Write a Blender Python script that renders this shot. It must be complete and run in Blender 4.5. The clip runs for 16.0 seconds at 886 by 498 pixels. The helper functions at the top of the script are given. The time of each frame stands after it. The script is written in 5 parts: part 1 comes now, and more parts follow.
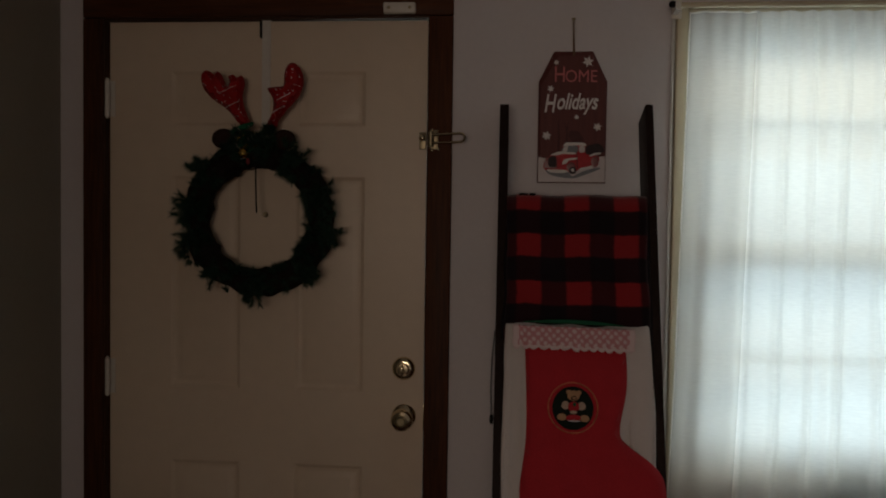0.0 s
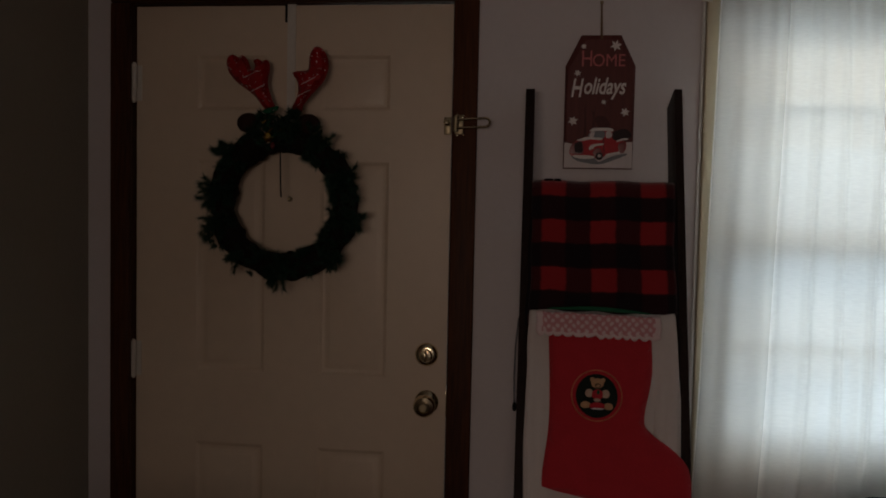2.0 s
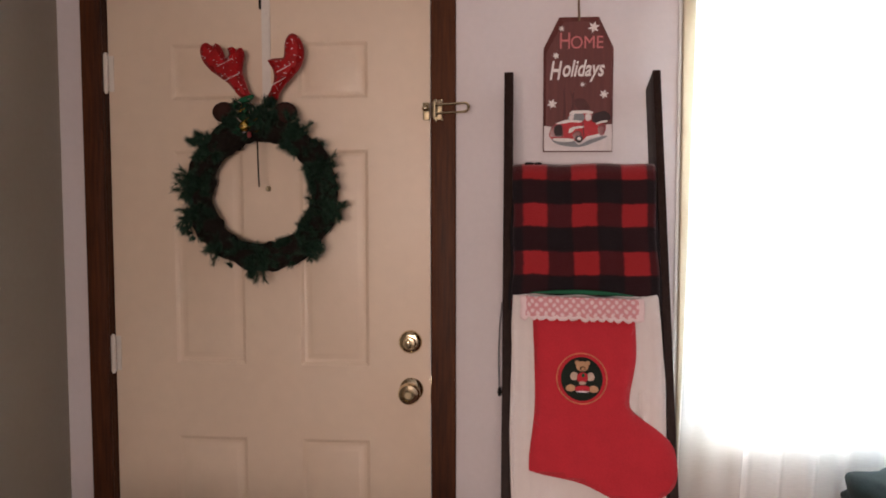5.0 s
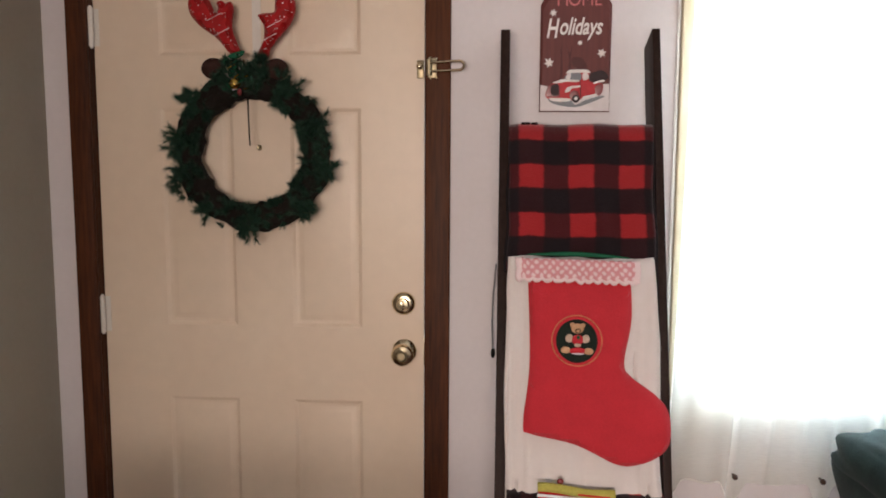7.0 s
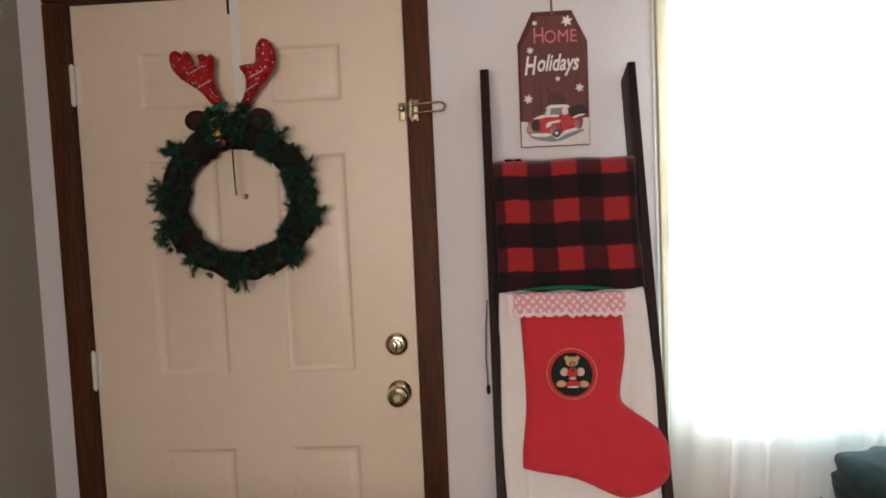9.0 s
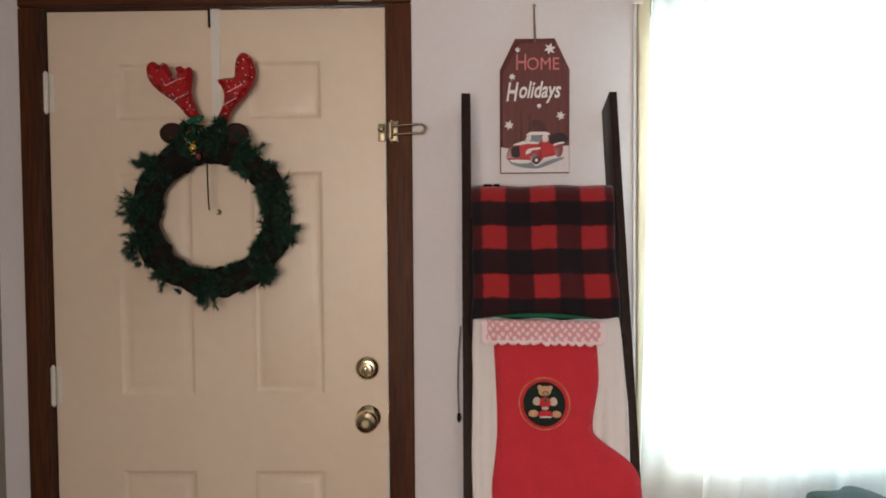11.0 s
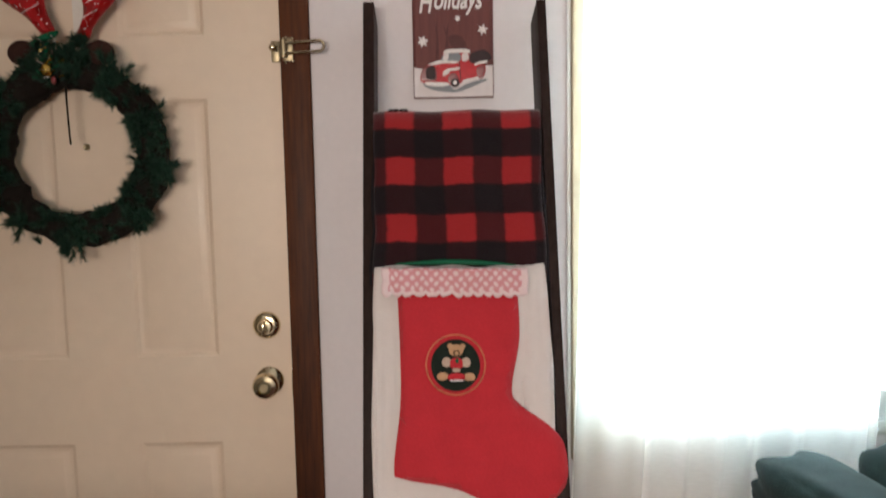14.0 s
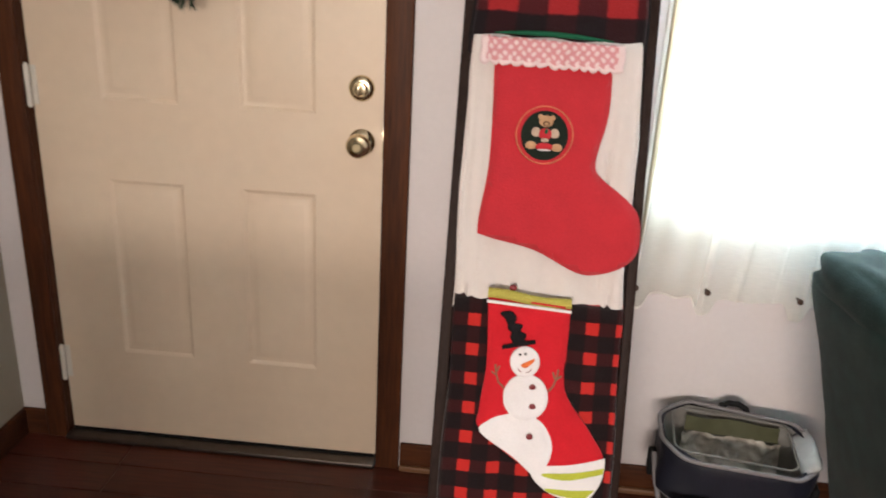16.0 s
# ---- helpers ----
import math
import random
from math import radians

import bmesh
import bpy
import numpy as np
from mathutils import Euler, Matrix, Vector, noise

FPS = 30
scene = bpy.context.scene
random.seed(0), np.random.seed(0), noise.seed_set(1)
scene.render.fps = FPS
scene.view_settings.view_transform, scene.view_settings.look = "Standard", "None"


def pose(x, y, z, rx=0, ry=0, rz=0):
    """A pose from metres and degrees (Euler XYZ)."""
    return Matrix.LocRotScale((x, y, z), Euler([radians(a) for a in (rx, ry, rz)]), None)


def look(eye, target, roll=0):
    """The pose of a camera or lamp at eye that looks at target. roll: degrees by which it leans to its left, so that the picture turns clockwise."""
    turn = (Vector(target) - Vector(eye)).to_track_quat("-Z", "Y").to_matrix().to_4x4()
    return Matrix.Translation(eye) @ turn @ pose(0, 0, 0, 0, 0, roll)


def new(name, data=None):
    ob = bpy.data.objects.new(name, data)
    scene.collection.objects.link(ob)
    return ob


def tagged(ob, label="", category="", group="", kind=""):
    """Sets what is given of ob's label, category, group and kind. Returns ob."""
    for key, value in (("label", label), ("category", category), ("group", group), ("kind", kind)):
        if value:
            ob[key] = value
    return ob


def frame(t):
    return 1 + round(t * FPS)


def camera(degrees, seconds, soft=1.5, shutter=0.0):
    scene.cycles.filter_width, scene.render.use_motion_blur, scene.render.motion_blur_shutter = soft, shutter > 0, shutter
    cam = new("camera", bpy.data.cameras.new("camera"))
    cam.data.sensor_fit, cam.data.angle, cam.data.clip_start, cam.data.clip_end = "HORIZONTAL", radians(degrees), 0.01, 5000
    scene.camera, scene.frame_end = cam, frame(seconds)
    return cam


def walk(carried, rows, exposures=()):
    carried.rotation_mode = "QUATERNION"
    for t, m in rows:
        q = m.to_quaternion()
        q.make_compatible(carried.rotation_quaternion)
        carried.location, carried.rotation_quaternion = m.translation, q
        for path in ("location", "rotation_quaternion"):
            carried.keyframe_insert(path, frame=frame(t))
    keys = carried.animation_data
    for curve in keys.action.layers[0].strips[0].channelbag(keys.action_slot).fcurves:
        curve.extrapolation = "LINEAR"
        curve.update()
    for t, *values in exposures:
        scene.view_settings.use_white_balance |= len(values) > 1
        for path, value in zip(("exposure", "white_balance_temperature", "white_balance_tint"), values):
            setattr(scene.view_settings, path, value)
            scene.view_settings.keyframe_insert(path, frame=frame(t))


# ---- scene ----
from mathutils.geometry import delaunay_2d_cdt

cam = camera(58.2, 16.0, soft=1.8, shutter=0.4)
PATH = [
    (0, (1.146, -2.19, 1.494), (0.982, -0.198, 1.426), 0.8),
    (0.5, (1.149, -2.188, 1.493), (1.024, -0.195, 1.384), 1.3),
    (1, (1.142, -2.189, 1.489), (1.002, -0.196, 1.398), 1.0),
    (1.5, (1.151, -2.186, 1.486), (0.945, -0.199, 1.399), 1.2),
    (2, (1.15, -2.177, 1.483), (0.922, -0.192, 1.388), 1.2),
    (2.5, (1.146, -2.177, 1.48), (0.91, -0.193, 1.379), 0.9),
    (3, (1.15, -2.178, 1.478), (0.914, -0.194, 1.382), 0.6),
    (3.5, (1.158, -2.175, 1.476), (0.939, -0.19, 1.373), 0.2),
    (4, (1.156, -2.178, 1.479), (0.937, -0.193, 1.375), -0.0),
    (4.5, (1.155, -2.171, 1.482), (0.938, -0.187, 1.359), 0.2),
    (4.7, (1.152, -2.168, 1.482), (0.949, -0.183, 1.356), 0.1),
    (6.8, (1.114, -2.153, 1.48), (1.007, -0.166, 1.286), 0.5),
    (7, (1.126, -2.146, 1.481), (0.98, -0.164, 1.255), 0.3),
    (7.5, (1.123, -2.151, 1.49), (1.081, -0.158, 1.327), -2.9),
    (8, (1.113, -2.155, 1.494), (1.021, -0.163, 1.345), -2.4),
    (8.2, (1.119, -2.156, 1.496), (1.009, -0.165, 1.349), -2.9),
    (10.5, (1.122, -2.139, 1.499), (1.039, -0.145, 1.368), -0.6),
    (11, (1.12, -2.127, 1.488), (1.07, -0.129, 1.41), -0.4),
    (11.5, (1.138, -2.092, 1.484), (1.053, -0.097, 1.363), 0.4),
    (12, (1.172, -2.011, 1.489), (1.065, -0.019, 1.349), -0.7),
    (12.5, (1.215, -1.91, 1.477), (1.164, 0.08, 1.286), 0.5),
    (13, (1.224, -1.865, 1.47), (1.248, 0.13, 1.332), 0.4),
    (13.5, (1.241, -1.849, 1.463), (1.269, 0.148, 1.368), -0.5),
    (14, (1.261, -1.853, 1.451), (1.282, 0.136, 1.243), -1.0),
    (14.5, (1.261, -1.849, 1.424), (1.281, 0.111, 1.028), -0.7),
    (15, (1.257, -1.861, 1.402), (1.283, 0.036, 0.769), 0.8),
    (15.5, (1.24, -1.886, 1.4), (1.217, -0.02, 0.679), 1.8),
    (16, (1.22, -1.943, 1.398), (1.087, -0.07, 0.708), 3.1),
]
EXPOSURES = [(0, -2.75, 6800, 15), (0.5, -2.65, 6800, 15), (1.0, -2.85, 6800, 17), (1.5, -2.95, 6800, 19), (2.0, -3.05, 6800, 21), (2.5, -2.95, 6800, 23), (3.0, -2.35, 6750, 27), (3.5, -1.45, 6750, 29),
             (4.0, -0.9, 6680, 30), (4.5, -0.48, 6600, 28), (7.0, 0.15, 6170, 15), (8.0, 0.06, 6080, 12), (11.0, 0.0, 6050, 10), (12.0, 0.12, 6050, 10), (12.5, 0.18, 6050, 10), (13.5, 0.18, 6050, 10),
             (14.0, 0.12, 6050, 10), (15.0, 0.4, 6080, 10), (15.5, 0.55, 6100, 10), (16.0, 0.65, 6100, 10)]
walk(cam, [(t, look(eye, target, roll)) for t, eye, target, roll in PATH], EXPOSURES)

# ---- daylight ----
world = bpy.data.worlds.new("sky")
scene.world = world
world.use_nodes = True
sky = world.node_tree.nodes.new("ShaderNodeTexSky")
sky.sky_type, sky.sun_disc = "NISHITA", False
sky.sun_elevation, sky.sun_rotation = radians(35), radians(140)
background = world.node_tree.nodes["Background"]
world.node_tree.links.new(sky.outputs[0], background.inputs[0])
background.inputs[1].default_value = 0.1


def window_light(name, eye, target, wide, high, watts, colour):
    data = bpy.data.lights.new(name, "AREA")
    data.shape, data.size, data.size_y, data.energy, data.color = "RECTANGLE", wide, high, watts, colour
    ob = new(name, data)
    ob.matrix_world = look(eye, target)
    return ob


# sky light in the opening of the curtained window, and in the opening of the window behind the camera
window_light("window_daylight", (2.20, 1.10, 0.86), (2.20, 0.0, 0.86), 3.8, 1.80, 445, (0.66, 0.90, 1.0))
window_light("window_daylight_high", (2.20, 1.10, 2.14), (2.20, 0.0, 2.10), 3.8, 0.76, 160, (0.93, 1.0, 0.87))
window_light("back_daylight", (0.80, -4.72, 1.40), (1.0, 0.0, 1.25), 1.5, 0.38, 101, (1.0, 0.835, 0.675))



# ---- materials ----
def material(name, colour, rough=0.6, metal=0.0, vary=0.15, grain=40.0, bump=0.15, stretch=(1, 1, 1), second=None, sheen=0.0, coat=0.0, bump_scale=None, depth=0.002, shine=None):
    m = bpy.data.materials.new(name)
    m.use_nodes = True
    n, l = m.node_tree.nodes, m.node_tree.links
    b = n["Principled BSDF"]
    co = n.new("ShaderNodeTexCoord")
    mp = n.new("ShaderNodeMapping")
    mp.inputs["Scale"].default_value = stretch
    l.new(co.outputs["Object"], mp.inputs["Vector"])
    fine, broad = n.new("ShaderNodeTexNoise"), n.new("ShaderNodeTexNoise")
    fine.inputs["Scale"].default_value, broad.inputs["Scale"].default_value = grain, grain * 0.09
    fine.inputs["Detail"].default_value, broad.inputs["Detail"].default_value = 6, 3
    for t in (fine, broad):
        l.new(mp.outputs[0], t.inputs["Vector"])
    add = n.new("ShaderNodeMath")
    add.operation = "ADD"
    l.new(fine.outputs["Fac"], add.inputs[0])
    l.new(broad.outputs["Fac"], add.inputs[1])
    ramp = n.new("ShaderNodeMapRange")
    ramp.inputs["From Min"].default_value, ramp.inputs["From Max"].default_value = 0.65, 1.35
    l.new(add.outputs[0], ramp.inputs["Value"])
    mix = n.new("ShaderNodeMix")
    mix.data_type = "RGBA"
    lo = second or tuple(c * (1 - vary) for c in colour)
    hi = colour if second else tuple(min(1, c * (1 + vary)) for c in colour)
    mix.inputs["A"].default_value, mix.inputs["B"].default_value = (*lo, 1), (*hi, 1)
    l.new(ramp.outputs[0], mix.inputs["Factor"])
    l.new(mix.outputs["Result"], b.inputs["Base Color"])
    rr = n.new("ShaderNodeMapRange")
    rr.inputs["To Min"].default_value, rr.inputs["To Max"].default_value = max(0.03, rough - 0.08), min(1, rough + 0.08)
    l.new(broad.outputs["Fac"], rr.inputs["Value"])
    l.new(rr.outputs[0], b.inputs["Roughness"])
    b.inputs["Metallic"].default_value = metal
    b.inputs["Sheen Weight"].default_value = sheen
    b.inputs["Specular IOR Level"].default_value = shine if shine is not None else 0.15 if rough >= 0.9 else 0.3 if rough >= 0.5 else 0.5
    b.inputs["Coat Weight"].default_value = coat
    if bump:
        tex = fine
        if bump_scale:
            tex = n.new("ShaderNodeTexNoise")
            tex.inputs["Scale"].default_value = bump_scale
            l.new(mp.outputs[0], tex.inputs["Vector"])
        bp = n.new("ShaderNodeBump")
        bp.inputs["Strength"].default_value, bp.inputs["Distance"].default_value = bump, depth
        l.new(tex.outputs["Fac"], bp.inputs["Height"])
        l.new(bp.outputs[0], b.inputs["Normal"])
    return m


def plaid(name, red, dark, half_dark=0.045, half_red=0.16, share=0.25):
    """Buffalo check on the cloth's own measure (one check pair to a UV unit): red, half-tone and black squares, with a woollen nap."""
    m = material(name, red, 0.95, bump=0.6, grain=300, sheen=0.3)
    n, l = m.node_tree.nodes, m.node_tree.links
    b = n["Principled BSDF"]
    uv = n.new("ShaderNodeUVMap")
    wob = n.new("ShaderNodeTexNoise")
    wob.inputs["Scale"].default_value = 9
    l.new(uv.outputs[0], wob.inputs["Vector"])
    mw = n.new("ShaderNodeVectorMath")
    mw.operation = "MULTIPLY_ADD"
    mw.inputs[1].default_value, mw.inputs[2].default_value = (0.05, 0.05, 0), (-0.025, -0.025, 0)
    l.new(wob.outputs["Color"], mw.inputs[0])
    av = n.new("ShaderNodeVectorMath")
    l.new(uv.outputs[0], av.inputs[0])
    l.new(mw.outputs[0], av.inputs[1])
    sep = n.new("ShaderNodeSeparateXYZ")
    l.new(av.outputs[0], sep.inputs[0])
    stripes = []
    for k in (0, 1):
        fr = n.new("ShaderNodeMath")
        fr.operation = "PINGPONG"
        fr.inputs[1].default_value = 0.5
        l.new(sep.outputs[k], fr.inputs[0])
        st = n.new("ShaderNodeMapRange")
        st.inputs["From Min"].default_value, st.inputs["From Max"].default_value = share - 0.025, share + 0.025
        l.new(fr.outputs[0], st.inputs["Value"])
        stripes.append(st)
    half = n.new("ShaderNodeMath")
    half.operation = "MULTIPLY_ADD"
    half.inputs[1].default_value = 0.5
    l.new(stripes[0].outputs[0], half.inputs[0])
    l.new(stripes[1].outputs[0], half.inputs[2])
    ramp = n.new("ShaderNodeValToRGB")
    r = ramp.color_ramp
    r.elements[0].position, r.elements[0].color = 0.0, (*dark, 1)
    r.elements[1].position, r.elements[1].color = 1.0, (*red, 1)
    e = r.elements.new(1 / 3)
    e.color = (red[0] * half_dark + dark[0], dark[1], dark[2], 1)
    e = r.elements.new(2 / 3)
    e.color = (red[0] * half_red + dark[0], dark[1] * 1.3, dark[2] * 1.2, 1)
    dv = n.new("ShaderNodeMath")
    dv.operation = "MULTIPLY"
    dv.inputs[1].default_value = 2 / 3
    l.new(half.outputs[0], dv.inputs[0])
    l.new(dv.outputs[0], ramp.inputs[0])
    fleck = n.new("ShaderNodeTexNoise")
    fleck.inputs["Scale"].default_value = 60
    l.new(uv.outputs[0], fleck.inputs["Vector"])
    fm = n.new("ShaderNodeMapRange")
    fm.inputs["To Min"].default_value, fm.inputs["To Max"].default_value = 0.6, 1.4
    l.new(fleck.outputs["Fac"], fm.inputs["Value"])
    mul = n.new("ShaderNodeVectorMath")
    mul.operation = "SCALE"
    l.new(ramp.outputs[0], mul.inputs[0])
    l.new(fm.outputs[0], mul.inputs["Scale"])
    l.new(mul.outputs[0], b.inputs["Base Color"])
    return m


def sheer(name, colour, through_it, clear):
    """Thin woven cloth: light comes through it."""
    m = bpy.data.materials.new(name)
    m.use_nodes = True
    n, l = m.node_tree.nodes, m.node_tree.links
    n.remove(n["Principled BSDF"])
    co = n.new("ShaderNodeTexCoord")
    mp = n.new("ShaderNodeMapping")
    mp.inputs["Scale"].default_value = (45, 45, 330)
    l.new(co.outputs["Object"], mp.inputs[0])
    slub = n.new("ShaderNodeTexNoise")
    slub.inputs["Scale"].default_value, slub.inputs["Detail"].default_value = 1.0, 4
    l.new(mp.outputs[0], slub.inputs["Vector"])
    tone = n.new("ShaderNodeMix")
    tone.data_type = "RGBA"
    tone.inputs["A"].default_value, tone.inputs["B"].default_value = (*[c * 0.88 for c in colour], 1), (*[min(0.99, c * 1.07) for c in colour], 1)
    l.new(slub.outputs["Fac"], tone.inputs["Factor"])
    d, t, c = n.new("ShaderNodeBsdfDiffuse"), n.new("ShaderNodeBsdfTranslucent"), n.new("ShaderNodeBsdfTransparent")
    l.new(tone.outputs["Result"], d.inputs[0])
    l.new(tone.outputs["Result"], t.inputs[0])
    bp = n.new("ShaderNodeBump")
    bp.inputs["Strength"].default_value, bp.inputs["Distance"].default_value = 0.2, 0.001
    l.new(slub.outputs["Fac"], bp.inputs["Height"])
    l.new(bp.outputs[0], d.inputs["Normal"])
    a, z = n.new("ShaderNodeMixShader"), n.new("ShaderNodeMixShader")
    a.inputs[0].default_value, z.inputs[0].default_value = through_it, clear
    l.new(d.outputs[0], a.inputs[1])
    l.new(t.outputs[0], a.inputs[2])
    l.new(a.outputs[0], z.inputs[1])
    l.new(c.outputs[0], z.inputs[2])
    l.new(z.outputs[0], n["Material Output"].inputs[0])
    return m


def lace_material(name):
    """White knots of a net in slanting rows over a pink ground, with a plain white border."""
    m = material(name, (0.75, 0.68, 0.68), 0.9, bump=0.5, grain=200)
    n, l = m.node_tree.nodes, m.node_tree.links
    b = n["Principled BSDF"]
    uv = n.new("ShaderNodeUVMap")
    vo = n.new("ShaderNodeTexVoronoi")
    vo.inputs["Scale"].default_value, vo.inputs["Randomness"].default_value = 21, 0.12
    turned = n.new("ShaderNodeMapping")
    turned.inputs["Rotation"].default_value = (0, 0, radians(45))
    l.new(uv.outputs[0], turned.inputs["Vector"])
    l.new(turned.outputs[0], vo.inputs["Vector"])
    st = n.new("ShaderNodeMapRange")
    st.inputs["From Min"].default_value, st.inputs["From Max"].default_value, st.inputs["To Min"].default_value, st.inputs["To Max"].default_value = 0.20, 0.44, 1.0, 0.0
    l.new(vo.outputs["Distance"], st.inputs["Value"])
    mix = n.new("ShaderNodeMix")
    mix.data_type = "RGBA"
    mix.inputs["A"].default_value, mix.inputs["B"].default_value = (0.55, 0.25, 0.27, 1), (0.68, 0.54, 0.55, 1)
    sep = n.new("ShaderNodeSeparateXYZ")
    l.new(uv.outputs[0], sep.inputs[0])
    border = n.new("ShaderNodeMath")
    border.operation = "GREATER_THAN"
    border.inputs[1].default_value = 0.150
    l.new(sep.outputs[1], border.inputs[0])
    ends = n.new("ShaderNodeMath")
    ends.operation = "COMPARE"
    ends.inputs[1].default_value, ends.inputs[2].default_value = 0.5, 0.455
    l.new(sep.outputs[0], ends.inputs[0])
    frill = n.new("ShaderNodeMath")
    frill.operation = "SUBTRACT"
    frill.inputs[0].default_value = 1.0
    l.new(ends.outputs[0], frill.inputs[1])
    edge = n.new("ShaderNodeMath")
    edge.operation = "MAXIMUM"
    l.new(frill.outputs[0], edge.inputs[0])
    l.new(border.outputs[0], edge.inputs[1])
    most = n.new("ShaderNodeMath")
    most.operation = "MAXIMUM"
    l.new(st.outputs[0], most.inputs[0])
    l.new(edge.outputs[0], most.inputs[1])
    l.new(most.outputs[0], mix.inputs["Factor"])
    l.new(mix.outputs["Result"], b.inputs["Base Color"])
    return m


def glass_material(name):
    m = bpy.data.materials.new(name)
    m.use_nodes = True
    b = m.node_tree.nodes["Principled BSDF"]
    b.inputs["Transmission Weight"].default_value, b.inputs["Roughness"].default_value, b.inputs["IOR"].default_value = 1.0, 0.02, 1.45
    return m


WALL = material("white_wall_paint", (0.66, 0.615, 0.625), 0.75, vary=0.03, grain=60, bump=0.12, bump_scale=350)
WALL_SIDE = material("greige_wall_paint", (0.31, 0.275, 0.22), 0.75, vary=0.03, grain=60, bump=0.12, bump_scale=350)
CEIL = material("ceiling_paint", (0.75, 0.74, 0.72), 0.9, vary=0.03, grain=90, bump=0.4)
ALMOND = material("almond_door_paint", (0.70, 0.570, 0.440), 0.42, vary=0.035, grain=25, bump=0.08, bump_scale=220)
STAIN = material("dark_stained_wood", (0.110, 0.036, 0.013), 0.5, grain=14, stretch=(9, 9, 0.6), second=(0.034, 0.014, 0.009), bump=0.25, shine=0.12)
STAIN_X = material("dark_stained_wood_level", (0.110, 0.036, 0.013), 0.5, grain=14, stretch=(0.6, 9, 9), second=(0.034, 0.014, 0.009), bump=0.25, shine=0.12)
SHOE = material("oak_moulding", (0.16, 0.075, 0.035), 0.4, grain=14, stretch=(0.6, 9, 9), bump=0.2)
LADDER = material("black_brown_painted_wood", (0.022, 0.012, 0.010), 0.55, grain=18, stretch=(8, 8, 0.7), vary=0.35, bump=0.25, shine=0.12)
BRASS = material("polished_brass", (0.70, 0.60, 0.42), 0.17, 1.0, vary=0.08, grain=30, bump=0.03)
OLD_BRASS = material("dull_brass", (0.30, 0.25, 0.16), 0.42, 1.0, vary=0.2, grain=60, bump=0.1)
WHITE_METAL = material("white_enamel", (0.70, 0.66, 0.60), 0.35, vary=0.06, grain=60, bump=0.05)
CREAM_TRIM = material("cream_casing_paint", (0.60, 0.52, 0.37), 0.5, vary=0.06, grain=30, bump=0.1)
WHITE_TRIM = material("white_sash_paint", (0.72, 0.72, 0.70), 0.45, vary=0.05, grain=40, bump=0.1)
DARK = material("black_rubber", (0.010, 0.010, 0.011), 0.7, vary=0.2, grain=60, shine=0.1)
ALU = material("bronze_aluminium", (0.10, 0.085, 0.075), 0.35, 0.9, vary=0.15, grain=40)
GLASS = glass_material("window_glass")
CURTAIN = sheer("sheer_ivory_voile", (0.93, 0.91, 0.87), 0.50, 0.07)
PLEAT = sheer("sheer_ivory_voile_fold", (0.93, 0.91, 0.87), 0.60, 0.55)
RED_PLAID = plaid("buffalo_check", (0.27, 0.014, 0.016), (0.0075, 0.004, 0.006))
BRIGHT_PLAID = plaid("bright_buffalo_check", (0.46, 0.020, 0.016), (0.008, 0.004, 0.005), 0.03, 0.05, 0.285)
FLEECE = material("white_fleece", (0.61, 0.56, 0.54), 0.95, vary=0.025, grain=60, bump=0.4, sheen=0.3)
RED_FELT = material("red_felt", (0.44, 0.024, 0.034), 0.95, vary=0.10, grain=260, bump=0.5, sheen=0.25)
RED_KNIT = material("bright_red_felt", (0.52, 0.013, 0.022), 0.95, vary=0.10, grain=260, bump=0.5, sheen=0.2)
WHITE_FELT = material("white_felt", (0.74, 0.72, 0.74), 0.95, vary=0.05, grain=260, bump=0.5)
BLACK_FELT = material("black_felt", (0.012, 0.010, 0.012), 0.95, vary=0.3, grain=260, bump=0.5)
GREEN_FELT = material("dark_green_felt", (0.012, 0.095, 0.048), 0.95, vary=0.15, grain=260, bump=0.4)
LIME = material("lime_felt", (0.42, 0.46, 0.05), 0.95, vary=0.12, grain=260, bump=0.4)
LIME_CUFF = material("lime_knit_cuff", (0.40, 0.36, 0.08), 0.95, vary=0.2, grain=260, bump=0.4)
ORANGE = material("orange_felt", (0.70, 0.17, 0.05), 0.9, vary=0.1, grain=200)
MAROON = material("maroon_button", (0.18, 0.02, 0.025), 0.35, vary=0.1, grain=100)
TAN = material("tan_embroidery", (0.50, 0.30, 0.17), 0.9, vary=0.15, grain=500, bump=0.6)
PALE = material("cream_embroidery", (0.50, 0.38, 0.30), 0.9, vary=0.25, grain=500, bump=0.6)
PATCH = material("black_patch_cloth", (0.012, 0.018, 0.014), 0.9, vary=0.3, grain=400, bump=0.5)
GOLD_THREAD = material("red_gold_braid", (0.50, 0.16, 0.07), 0.45, 0.4, vary=0.4, grain=600, bump=0.6)
TWIG = material("thin_brown_twig", (0.24, 0.12, 0.07), 0.8, vary=0.2, grain=100)
LACE = lace_material("white_lace")
PINE = material("pine_needles", (0.022, 0.066, 0.040), 0.55, second=(0.006, 0.018, 0.012), grain=90, bump=0)
VINE = material("brown_vine", (0.011, 0.008, 0.0065), 0.9, vary=0.4, grain=90, bump=0.8)
SEQUIN = material("red_sequin_cloth", (0.30, 0.004, 0.006), 0.42, 0.1, vary=0.5, grain=420, bump=0.9, depth=0.001, shine=0.2)
SILVER = material("silver_garland", (0.75, 0.72, 0.72), 0.15, 1.0, vary=0.1, grain=200)
GLITTER = material("white_glitter", (0.85, 0.80, 0.80), 0.45, 0.5, vary=0.1, grain=200)
